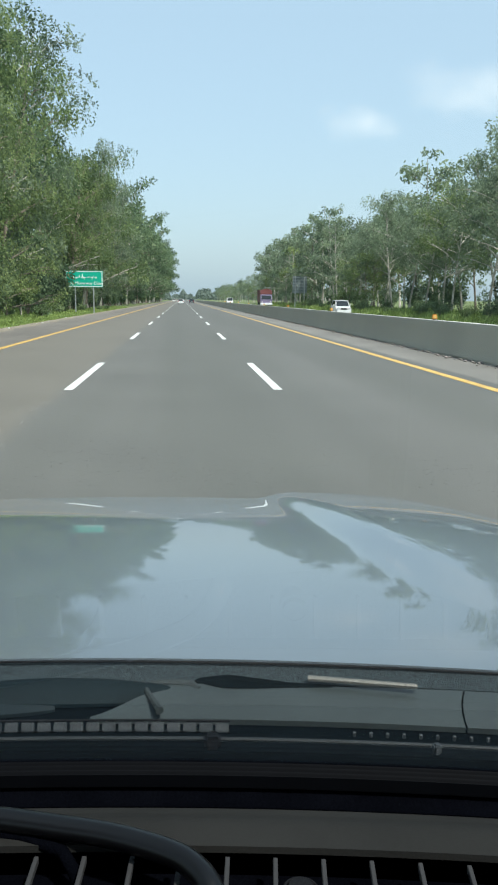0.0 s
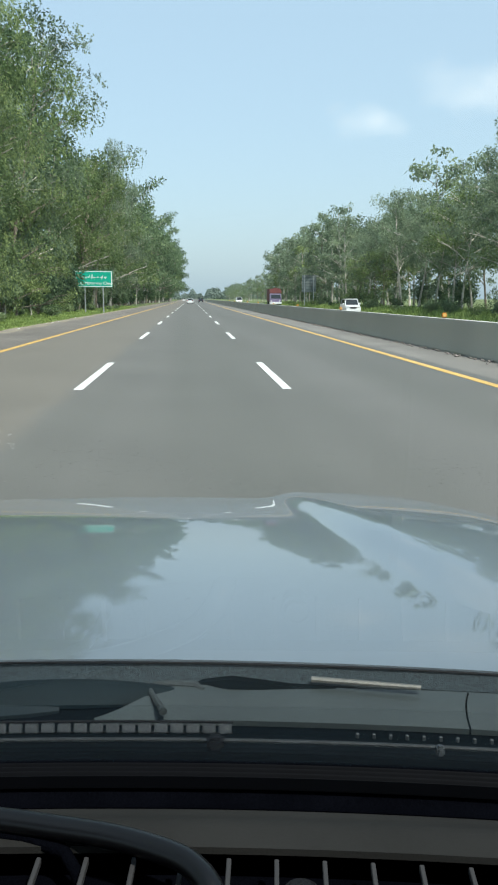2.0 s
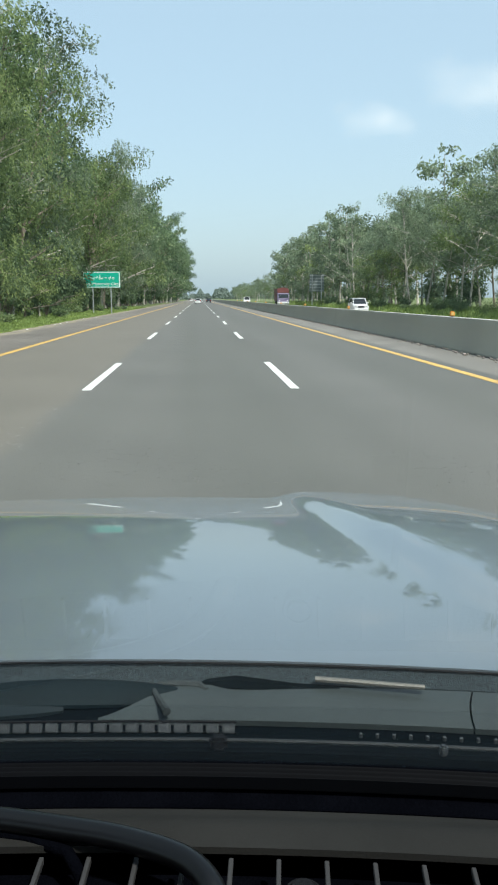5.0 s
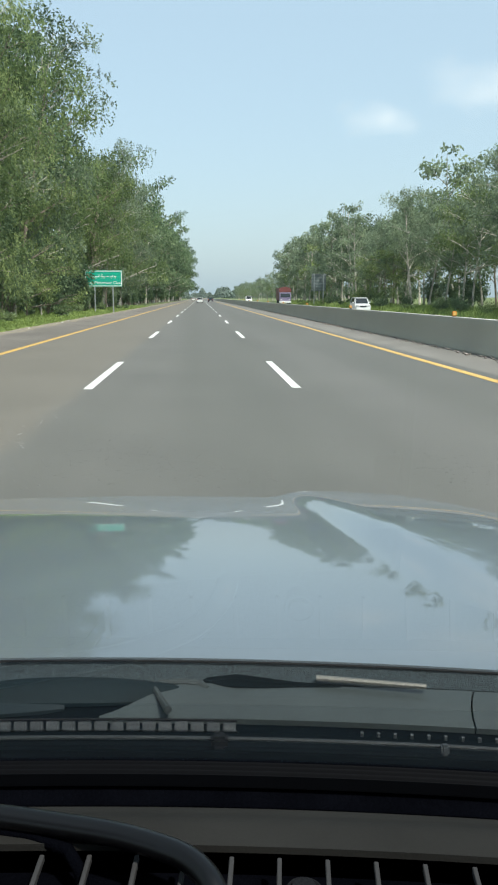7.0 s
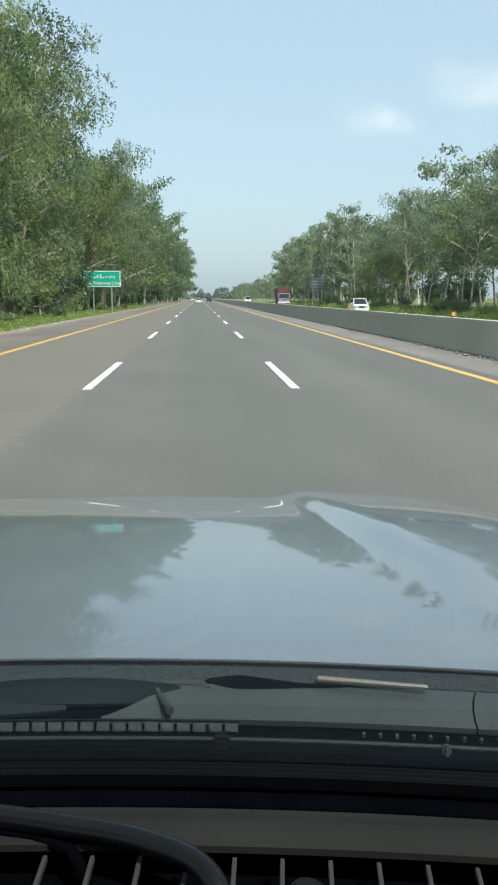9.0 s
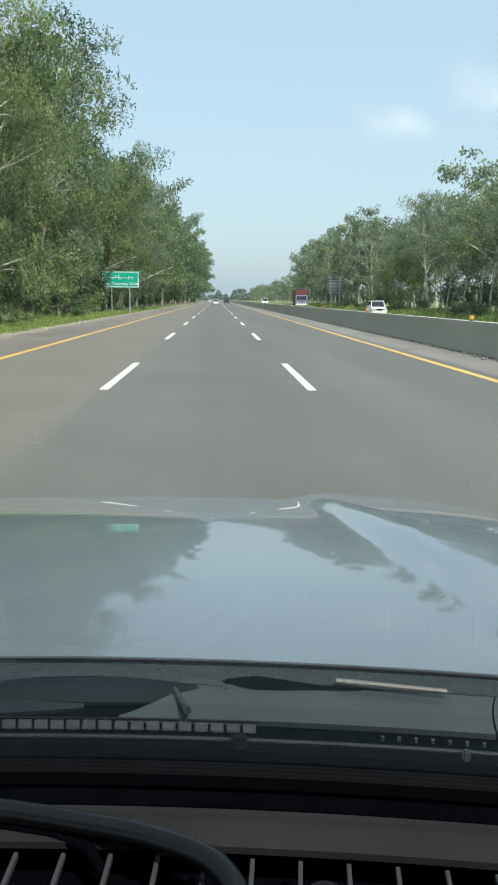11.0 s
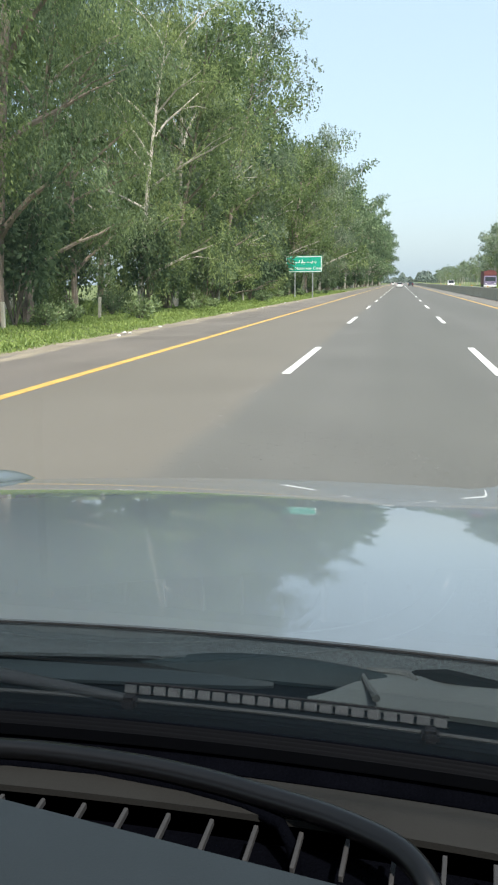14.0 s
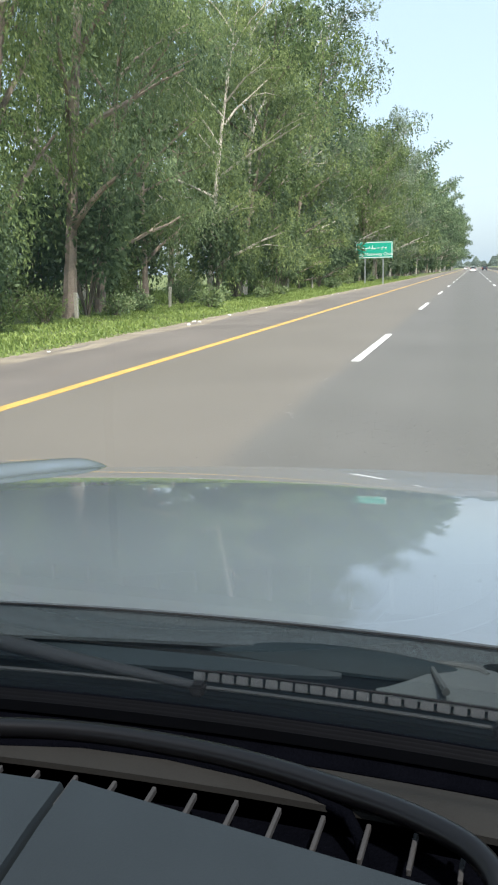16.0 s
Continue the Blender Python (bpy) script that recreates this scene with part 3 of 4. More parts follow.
def shrub_parts(name, seed, height, width, leaves, leaf, mat, up=0.3):
    rng = np.random.default_rng(seed)
    rnd = random.Random(seed)
    root = thing(name, "", "shrub")
    bm = bmesh.new()
    tips = []
    for i in range(9):
        a = i * 2.4
        tip = Vector((math.cos(a) * width * rnd.uniform(0.2, 0.5), math.sin(a) * width * rnd.uniform(0.2, 0.5), height * rnd.uniform(0.5, 0.95)))
        tube([(0, 0, -0.05), tip * 0.5 + Vector((0, 0, 0.1 * height)), tip], [0.03, 0.02, 0.008], 5, bm)
        tips.append(tuple(tip))
    part("stem", bm, M_BARK_DARK, root)
    pick = rng.integers(0, len(tips), leaves)
    mid = np.array(tips)[pick] * rng.uniform(0.45, 1.05, (leaves, 1))
    d = rng.normal(size=(leaves, 3))
    d /= np.linalg.norm(d, axis=1, keepdims=True)
    pos = mid + d * rng.random((leaves, 1)) ** 0.5 * width * 0.24
    pos[:, 2] = np.maximum(pos[:, 2], 0.06)
    link_mesh("foliage", leaf_mesh("foliage", pos, d + np.array((0, 0, up)) + rng.normal(size=(leaves, 3)) * 0.4, leaf, leaf * 0.5, rng), mat, root)
    return root


def plant(source, used, at, label, group):
    """Sets out the first one itself, then copies of it."""
    ob = copy_thing(source, at) if used.get(source) else source
    if ob is source:
        source.matrix_basis = at
        used[source] = True
    return tagged(ob, label, "", group)


used = {}
near_kinds = [tree_parts("gum_tree", 11 + i, h, sp, 36000, 0.165, (m, b), bare=0.1, lean=0.2, limbs=15, hang=12)
              for i, (h, sp, m, b) in enumerate(((19, 4.4, M_LEAF_LIGHT, M_BARK_DARK), (16.5, 4.7, M_LEAF_LIGHT, M_BARK), (21, 4.2, M_LEAF, M_BARK_DARK), (15, 4.6, M_LEAF, M_BARK_DARK), (18, 4.2, M_LEAF_LIGHT, M_BARK_DARK)))]
stand_kinds = [tree_parts("gum_tree", 91 + i, h, sp, 10000, 0.29, (m, b), bare=0.1, lean=0.2, limbs=14, sides=6, hang=5)
               for i, (h, sp, m, b) in enumerate(((19, 4.4, M_LEAF, M_BARK_DARK), (16.5, 4.7, M_LEAF_LIGHT, M_BARK), (21, 4.2, M_LEAF_GREY, M_BARK), (15, 4.6, M_LEAF, M_BARK_DARK), (18, 4.2, M_LEAF_LIGHT, M_BARK_DARK)))]
mid_kinds = [tree_parts("gum_tree", 41 + i, h, sp, 2200, 0.52, (m, b), bare=0.2, lean=0.16, limbs=10, sides=6)
             for i, (h, sp, m, b) in enumerate(((15, 4.2, M_LEAF_GREY, M_BARK), (13.5, 4.6, M_LEAF_GREY, M_BARK), (16.5, 3.8, M_LEAF_GREY, M_BARK), (12.5, 4.4, M_LEAF_LIGHT, M_BARK), (14.5, 4.0, M_LEAF_GREY, M_BARK_DARK)))]
row_kinds = [tree_parts("gum_tree", 61 + i, h, sp, 2200, 0.52, (m, b), bare=0.16, lean=0.18, limbs=11, sides=6)
             for i, (h, sp, m, b) in enumerate(((15, 4.4, M_LEAF, M_BARK), (13.5, 4.6, M_LEAF, M_BARK_DARK), (16.5, 4.0, M_LEAF, M_BARK), (12.5, 4.4, M_LEAF_LIGHT, M_BARK), (14.5, 4.2, M_LEAF, M_BARK_DARK)))]
verge_kinds = [tree_parts("gum_tree", 141 + i, h, sp, 6400, 0.31, (m, b), bare=0.3, lean=0.2, limbs=13, sides=6, low=1, hang=3)
               for i, (h, sp, m, b) in enumerate(((15, 4.4, M_LEAF_GREY, M_BARK), (13.5, 4.8, M_LEAF_GREY, M_BARK), (16.5, 4.0, M_LEAF_GREY, M_BARK), (12.5, 4.6, M_LEAF_LIGHT, M_BARK), (14.5, 4.2, M_LEAF_GREY, M_BARK_DARK)))]
LEFT_LABELS = ("tall dense gum tree with drooping grey-green leaves beside the road", "tall leafy tree with light green hanging leaves beside the road")
rnd = random.Random(3)


def left_shift(y):
    return 4.6 * min(1.0, max(0.0, y) / 400) ** 1.3


y, nth = 6.0, 0
while y < 150:
    i = nth * 3 % 5 if y < 104 else rnd.randrange(5)
    nth += 1
    s = (1.0 if y < 104 else 0.92) * rnd.uniform(0.95, 1.2) * (0.88 if 27 < y < 64 else 1.12 if 64 < y < 104 else 1.0)
    aside = -3.4 if 60 < y < 99 else 0.0                   # a clearing before the sign
    plant((near_kinds if y < 44 else stand_kinds)[i], used, pose(-14.7 + aside + rnd.uniform(-0.9, 0.9) + left_shift(y), y, 0, rz=rnd.uniform(-75, 75)) @ Matrix.Scale(s, 4), LEFT_LABELS[1 if i in (1, 4) else 0], "trees beside the road")
    y += rnd.uniform(4.2, 6.0)
y = 150.0
while y < 430:
    i = rnd.randrange(5)
    s = rnd.uniform(1.12, 1.38)
    plant(row_kinds[i], used, pose(-15.2 + rnd.uniform(-1, 1) + left_shift(y), y, 0, rz=rnd.uniform(-75, 75)) @ Matrix.Scale(s, 4), LEFT_LABELS[1 if i == 3 else 0], "trees beside the road")
    y += rnd.uniform(5.5, 8)
for row, (x, y0, y1, step) in enumerate(((-21.5, 12, 260, 7.0), (-29, 52, 110, 14.0))):
    y = y0
    while y < y1:
        i = rnd.randrange(5)
        s = rnd.uniform(1.0, 1.3)
        plant(row_kinds[i], used, pose(x + rnd.uniform(-2, 2) + left_shift(y), y, 0, rz=rnd.uniform(-75, 75)) @ Matrix.Scale(s, 4), LEFT_LABELS[1 if i == 3 else 0], "trees beside the road")
        y += rnd.uniform(0.75, 1.3) * step
for row, (x, y0, y1, step, lo, hi) in enumerate(((28.2, 34, 275, 5.0, 0.81, 1.05), (33.5, 30, 285, 6.0, 0.89, 1.12), (40, 40, 270, 16.0, 0.9, 1.08), (28, 275, 640, 9.0, 0.5, 0.66))):
    y = y0
    while y < y1:
        i = rnd.randrange(5)
        s = rnd.uniform(lo, hi)
        if rnd.random() < 0.09:
            s *= 1.22
        plant((verge_kinds if y < (135 if row == 0 else 100 if row == 1 else 0) else mid_kinds)[i], used, pose(x + rnd.uniform(-1.5, 1.5), y, 0.3, rz=rnd.uniform(0, 360)) @ Matrix.Scale(s, 4),
              "pale-trunked gum tree on the verge behind the opposite carriageway", "trees behind the opposite carriageway")
        y += rnd.uniform(0.7, 1.3) * step

# two trees that stand out by their light yellow-green crowns
bright = tree_parts("acacia_tree", 205, 7.6, 5.2, 5200, 0.3, (M_LEAF_LIGHT, M_BARK_DARK), bare=0.3, lean=0.05, limbs=12, sides=6)
bright.matrix_basis = pose(25.2, 112, 0.3)
tagged(bright, "round-crowned yellow-green acacia tree on the far verge")
bush_tree = tree_parts("mulberry_tree", 206, 4.6, 3.0, 5200, 0.22, (M_LEAF_LIGHT, M_BARK_DARK), bare=0.08, lean=0.05, limbs=14, sides=6)
bush_tree.matrix_basis = pose(-13.7, 66, 0.05) @ Matrix.Scale(1.2, 4)
tagged(bush_tree, "bushy bright green young tree in front of the gum trees")

# far woods that close the view
rng = np.random.default_rng(8)
n = 26000
cx = np.concatenate((rng.uniform(-160, 260, n // 2), rng.normal(-40, 30, n // 4), rng.normal(90, 55, n - n // 2 - n // 4)))
crest = 9 + 3.2 * np.sin(cx * 0.11) + 2.4 * np.sin(cx * 0.27 + 1) + 1.5 * np.sin(cx * 0.7)
cz = crest * rng.random(n) ** 0.6
cy = 820 + 160 * rng.random(n) + 0.3 * np.abs(cx)
keep = (np.abs(cx - 7.5) > 15)
centres = np.stack((cx, cy, cz), 1)[keep]
tagged(link_mesh("far_woods", leaf_mesh("far_woods", centres, rng.normal(size=centres.shape), 2.6, 1.4, rng), M_LEAF_FAR), "distant woods at the end of the road, haze in their colour", "woods", kind="stuff")
bx = rng.uniform(-45, 75, 7000)
bend = np.stack((bx, rng.uniform(1380, 1480, 7000), rng.random(7000) ** 0.7 * (9 + 5 * np.sin(bx * 0.19 + 1) + 3 * np.sin(bx * 0.47) + 0.09 * np.abs(bx))), 1)
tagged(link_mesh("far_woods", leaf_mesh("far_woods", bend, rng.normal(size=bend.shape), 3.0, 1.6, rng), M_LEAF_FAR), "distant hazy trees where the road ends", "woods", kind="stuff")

# shrubs on both verges
shrubs = [shrub_parts("shrub", 70 + i, h, w, n, lf, m, up) for i, (h, w, n, lf, m, up) in enumerate((
    (1.1, 1.7, 900, 0.17, M_BUSH, 0.3), (1.5, 1.9, 1300, 0.13, M_LEAF_LIGHT, 0.5), (0.8, 1.5, 700, 0.2, M_BUSH, 0.2), (2.3, 2.4, 2200, 0.15, M_LEAF_LIGHT, 0.4), (1.9, 2.2, 1700, 0.16, M_LEAF, 0.3),
    (4.8, 3.6, 1150, 0.42, M_LEAF, -0.3), (4.8, 3.6, 2800, 0.22, M_LEAF, -0.3)))]
SHRUB_LABELS = ("broad-leaved pale green shrub in the grass", "bright green leafy shrub in the grass", "low broad-leaved shrub in the grass", "bushy light green shrub under the trees", "dark green shrub under the trees", "tall bushy sapling filling the space between the trunks", "tall bushy sapling filling the space between the trunks")
for x0, x1, y0, y1, count in ((-13.4, -11.4, 14, 120, 22), (-18, -14, 12, 150, 46), (22.5, 26, 32, 190, 46), (-17.5, -13.2, 14, 160, 36), (31, 36, 62, 240, 24), (-17.4, -14, 160, 420, 26)):
    for k in range(count):
        i = rnd.choice((0, 1, 2, 2, 0)) if x0 == -13.4 else 5 if x0 in (-17.5, -17.4, 31) else rnd.choice((1, 3, 4, 2, 4))
        y = y0 + (y1 - y0) * ((k + rnd.random()) / count) ** 1.3
        i = 6 if i == 5 and x0 < 0 and y < 62 else i
        x = rnd.uniform(x0, x1) + (left_shift(y) if x0 < 0 else 0)
        plant(shrubs[i], used, pose(x, y, ground_height(x, y) - 0.02, rz=rnd.uniform(0, 360)) @ Matrix.Scale(rnd.uniform(0.7, 1.2), 4), SHRUB_LABELS[i], "shrubs on the verge")


# grass on both verges
def grass(name, n, x0, x1, y0, y1, tall, label, power=1.8, seed=1):
    rng = np.random.default_rng(seed)
    x = rng.uniform(x0, x1, n)
    y = y0 + (y1 - y0) * rng.random(n) ** power
    clump = 0.55 + 0.45 * np.sin(x * 1.9 + 0.8 * np.sin(y * 0.7)) * np.sin(y * 0.9 + x)
    h = tall * (0.45 + 0.9 * rng.random(n)) * (0.45 + clump) * np.clip((np.minimum(x - x0, x1 - x) + 0.25) / 0.9, 0.25, 1)
    z = np.array([ground_height(a, b) for a, b in zip(x, y)])
    centres = np.stack((x, y, z + h * 0.4), 1)
    ways = rng.normal(size=(n, 3)) * 0.38 + np.array((0, 0, 1))
    me = leaf_mesh(name, centres, ways, 1.0, 1.0, rng)
    co = np.empty(n * 12)
    me.vertices.foreach_get("co", co)
    co = co.reshape(n, 4, 3)
    size = np.linalg.norm(co[:, 2] - co[:, 0], axis=1)[:, None, None]
    wide = np.linalg.norm(co[:, 1] - co[:, 3], axis=1)[:, None]
    mid = centres[:, None, :]
    out = mid + (co - mid) / size * h[:, None, None]
    across = (co[:, 1] - co[:, 3]) / (wide + 1e-9) * (0.02 + 0.0004 * y)[:, None]
    base = (out[:, 0] + out[:, 2]) / 2 - (out[:, 2] - out[:, 0]) * 0.12
    out[:, 1], out[:, 3] = base + across, base - across
    me.vertices.foreach_set("co", out.reshape(-1))
    me.update()
    return tagged(link_mesh(name, me, M_GRASS), label, "grass", kind="stuff")


grass("grass", 56000, -14.5, -9.2, 9, 150, 0.12, "rough green grass on the verge under the trees", 1.7, 21)
grass("grass", 26000, 20.7, 27, 28, 230, 0.5, "tall green grass behind the opposite carriageway", 1.4, 22)
grass("grass", 16000, -26, -14.5, 9, 120, 0.4, "shaded grass between the trunks", 1.5, 23)


# bits of litter along the shoulder's edge
bm = bmesh.new()
rnd = random.Random(29)
for i in range(13):
    x, y, s = rnd.uniform(-9.1, -8.3), 12 + 60 * rnd.random() ** 1.4, rnd.uniform(0.025, 0.06)
    bmesh.ops.create_icosphere(bm, subdivisions=1, radius=s, matrix=pose(x, y, 0.45 * s, rnd.uniform(0, 60), 0, rnd.uniform(0, 360)) @ Matrix.Diagonal((1.4, 0.8, 0.5, 1)))
tagged(part("litter", bm, M_SIGN_WHITE), "scraps of pale litter along the shoulder edge", "litter", kind="stuff")

# loose chippings where the surface has ravelled
rng = np.random.default_rng(37)
spots = ((-0.7, 8.2, 0.55, 0.7, 170), (0.35, 7.3, 0.35, 0.5, 110), (1.55, 8.6, 0.5, 0.6, 150), (2.4, 7.1, 0.4, 0.5, 90), (-1.6, 7.0, 0.35, 0.5, 90), (-2.5, 10.6, 0.5, 0.8, 60), (-4.6, 11.5, 0.7, 0.7, 25))
centres = np.concatenate([np.stack((rng.normal(x, sx, n), rng.normal(y, sy, n), np.full(n, 0.002)), 1) for x, y, sx, sy, n in spots])
bm = bmesh.new()
for x, y, z in centres:
    r = float(rng.uniform(0.005, 0.014))
    low = [bm.verts.new((x + r * math.cos(a + y) * 1.2, y + r * math.sin(a + y), 0.0)) for a in (0, 1.3, 2.4, 3.7, 5.0)]
    tip = bm.verts.new((x + 0.2 * r, y, 0.55 * r))
    for k in range(5):
        bm.faces.new((low[k], low[(k + 1) % 5], tip))
    bm.faces.new(low[::-1])
tagged(part("chippings", bm, M_CHIPS), "loose dark stone chippings on the worn asphalt", "chippings", kind="stuff")

# pale crumbs along the worn joint of the slow lane
bm = bmesh.new()
for k in range(50):
    x, y, r = -2.05 + float(rng.normal(0, 0.12)), 8.6 + 5.5 * float(rng.random()) ** 1.5, float(rng.uniform(0.006, 0.018))
    low = [bm.verts.new((x + r * math.cos(a + y) * 1.3, y + r * math.sin(a + y), 0.0)) for a in (0, 1.3, 2.4, 3.7, 5.0)]
    tip = bm.verts.new((x + 0.2 * r, y, 0.5 * r))
    for j in range(5):
        bm.faces.new((low[j], low[(j + 1) % 5], tip))
    bm.faces.new(low[::-1])
tagged(part("road_crumbs", bm, M_CRUMBS), "pale crumbs of broken asphalt along the lane joint", "grit", kind="stuff")

# concrete posts of an old verge fence
first = None
for k in range(6):
    x, y = -13.3 + 0.25 * (k % 2), 26 + 8.5 * k
    at = pose(x, y, ground_height(x, y), 2 * (k % 3 - 1), 3 * ((k + 1) % 3 - 1), 7 * k)
    if first is None:
        first = thing("fence_post", "weathered concrete fence post standing in the grass", "fence post", "fence posts on the verge", at=at)
        part("shaft", box(-0.06, 0.06, -0.06, 0.06, -0.2, 0.95, 0.012), M_CONCRETE, first)
        part("staple", box(-0.065, -0.06, -0.02, 0.02, 0.7, 0.72), M_GALV, first)
    else:
        copy_thing(first, at)

# ---- signs ----
def words(text, size, mat, name, parent, at, label=""):
    curve = bpy.data.curves.new(name, "FONT")
    curve.body, curve.size, curve.extrude, curve.align_x = text, size, 0.004, "CENTER"
    tmp = new("lettering", curve)
    me = bpy.data.meshes.new_from_object(tmp.evaluated_get(bpy.context.evaluated_depsgraph_get()))
    bpy.data.objects.remove(tmp)
    ob = link_mesh(name, me, mat, parent, label)
    ob.matrix_basis = at
    return ob


sign = thing("road_sign", "green motorway sign with white border and lettering on two posts", "road sign", at=pose(-10.15, 88, 0.02))
for x in (-0.95, 0.95):
    part("post", box(x - 0.06, x + 0.06, -0.05, 0.05, -0.1, 2.7, 0.01), M_GALV, sign)
part("panel", box(-1.95, 1.95, -0.09, -0.051, 2.65, 4.35, 0.015, 2), M_SIGN_GREEN, sign)
bm = bmesh.new()
for x0, x1, z0, z1 in ((-1.9, 1.9, 4.23, 4.3), (-1.9, 1.9, 2.7, 2.77), (-1.9, -1.83, 2.77, 4.23), (1.83, 1.9, 2.77, 4.23)):
    box(x0, x1, -0.098, -0.0905, z0, z1, bm=bm)
part("border", bm, M_SIGN_WHITE, sign, "white border")
words("Keep Motorway Clean", 0.43, M_SIGN_WHITE, "lettering", sign, pose(0, -0.1, 2.93, 90), "white English words")
bm = bmesh.new()
rnd = random.Random(17)
x = 1.35
while x > -1.35:                                # the upper line: a flowing script shown as bars of its size
    w = rnd.uniform(0.16, 0.34)
    z = 3.62 + rnd.uniform(-0.03, 0.05)
    box(x - w, x, -0.099, -0.0905, z, z + 0.075, bm=bm)
    if rnd.random() < 0.6:
        box(x - 0.07, x, -0.099, -0.0905, z + 0.075, z + rnd.uniform(0.2, 0.34), bm=bm)
    if rnd.random() < 0.5:
        box(x - w * 0.6, x - w * 0.6 + 0.07, -0.099, -0.0905, z - 0.14, z - 0.07, bm=bm)
    x -= w + rnd.choice((0.0, 0.05, 0.12))
part("script_bars", bm, M_SIGN_WHITE, sign, "white bars in place of the script")

back = thing("road_sign", "back of a grey ribbed sign on two steel posts", "road sign", at=pose(21.9, 152, 0.1))
for x in (-0.85, 0.85):
    part("post", box(x - 0.07, x + 0.07, -0.06, 0.06, -0.1, 5.7, 0.01), M_GALV, back)
part("panel", box(-1.35, 1.35, 0.061, 0.1, 2.6, 5.75, 0.015), M_SIGN_BACK, back)
for k in range(6):
    part("rib", box(-1.33, 1.33, 0.01, 0.0605, 2.8 + 0.54 * k, 2.88 + 0.54 * k, 0.008), M_GALV, back)


# ---- traffic ----
def wheel(parent, x, y, r, w):
    tyre = rod((x - w / 2, y, r), (x + w / 2, y, r), r, sides=20)
    bmesh.ops.bevel(tyre, geom=[e for e in tyre.edges if len(e.link_faces) == 2 and max(len(f.verts) for f in e.link_faces) > 8], offset=r * 0.1, segments=2, affect="EDGES")
    w_ob = part("wheel", tyre, M_RUBBER, parent, smooth=True)
    part("rim", rod((x - w / 2 - 0.006, y, r), (x + w / 2 + 0.006, y, r), r * 0.58, sides=14), M_SILVER, w_ob)


def car(label, at, paint, length, width, low, cabin, name="car", category="car"):
    """A car along y with its nose at -y: lower body, glazed cabin with roof, bumpers, lamps and wheels. low and cabin: side outlines as (y, z)."""
    c = thing(name, label, category, "traffic", at=at)
    hw = width / 2
    part("body", prism(low, "x", -hw, hw, 0.05), paint, c, smooth=True)
    bm = prism(cabin, "x", -hw + 0.06, hw - 0.06)
    top = max(v for _, v in cabin)
    for v in bm.verts:
        if v.co.z > top - 0.2:
            v.co.x *= 0.86
    part("windows", bm, M_DARKGLASS, c, "dark tinted glass")
    ys = [u for u, v in cabin if v > top - 0.2]
    part("roof", box(-hw * 0.88, hw * 0.88, min(ys) - 0.04, max(ys) + 0.04, top - 0.05, top + 0.05, 0.03, 2), paint, c)
    for s in (-1, 1):
        for u, v in ((cabin[0], cabin[1]), (cabin[-1], cabin[-2])):
            part("pillar", rod((s * (hw - 0.07), u[0], u[1]), (s * (hw - 0.07) * 0.88, v[0], v[1]), 0.045, 0.04, 6), paint, c)
        part("headlight", box(s * hw * 0.72 - 0.17, s * hw * 0.72 + 0.17, -length / 2 - 0.025, -length / 2 + 0.08, 0.62, 0.78, 0.03, 2), M_LAMP, c)
        part("tail_light", box(s * hw * 0.82 - 0.1, s * hw * 0.82 + 0.1, length / 2 - 0.08, length / 2 + 0.025, 0.7, 0.95, 0.02, 2), M_TAILRED, c)
        part("mirror", box(s * (hw + 0.09) - 0.08, s * (hw + 0.09) + 0.08, cabin[0][0] + 0.25, cabin[0][0] + 0.33, 0.95, 1.07, 0.02), paint, c)
        for y in (-length * 0.31, length * 0.3):
            wheel(c, s * (hw - 0.12), y, 0.31, 0.2)
    part("bumper", box(-hw * 0.96, hw * 0.96, -length / 2 - 0.05, -length / 2 + 0.1, 0.24, 0.48, 0.04, 2), paint, c)
    part("bumper", box(-hw * 0.96, hw * 0.96, length / 2 - 0.1, length / 2 + 0.05, 0.28, 0.52, 0.04, 2), paint, c)
    part("grille", box(-hw * 0.42, hw * 0.42, -length / 2 - 0.03, -length / 2 + 0.03, 0.55, 0.7, 0.01), M_BLACK, c)
    part("number_plate", box(-0.25, 0.25, length / 2 + 0.051, length / 2 + 0.06, 0.36, 0.47, 0.004), M_SIGN_WHITE, c)
    return c


SEDAN_LOW = [(-2.15, 0.3), (-2.2, 0.7), (-1.1, 0.92), (1.5, 0.95), (2.2, 0.9), (2.2, 0.3)]
SEDAN_CABIN = [(-1.15, 0.9), (-0.45, 1.4), (0.9, 1.42), (1.65, 0.93)]
HATCH_LOW = [(-1.75, 0.3), (-1.8, 0.7), (-0.95, 0.93), (1.75, 0.98), (1.8, 0.3)]
HATCH_CABIN = [(-1.0, 0.9), (-0.45, 1.45), (1.25, 1.5), (1.7, 0.96)]
VAN_LOW = [(-1.9, 0.3), (-2.0, 0.75), (-1.7, 1.1), (1.95, 1.1), (1.98, 0.3)]
VAN_CABIN = [(-1.75, 1.08), (-1.25, 1.85), (1.75, 1.9), (1.93, 1.08)]
AWAY = 180
car("white saloon car driving ahead in the middle lane", pose(-0.15, 236, 0.006, rz=AWAY), M_CARWHITE, 4.4, 1.7, SEDAN_LOW, SEDAN_CABIN)
car("dark saloon car driving ahead in the inner lane", pose(3.6, 292, 0.006, rz=AWAY), M_CARDARK, 4.4, 1.7, SEDAN_LOW, SEDAN_CABIN)
car("white saloon car far ahead in the outer lane", pose(-3.6, 430, 0.006, rz=AWAY), M_CARWHITE, 4.4, 1.7, SEDAN_LOW, SEDAN_CABIN)
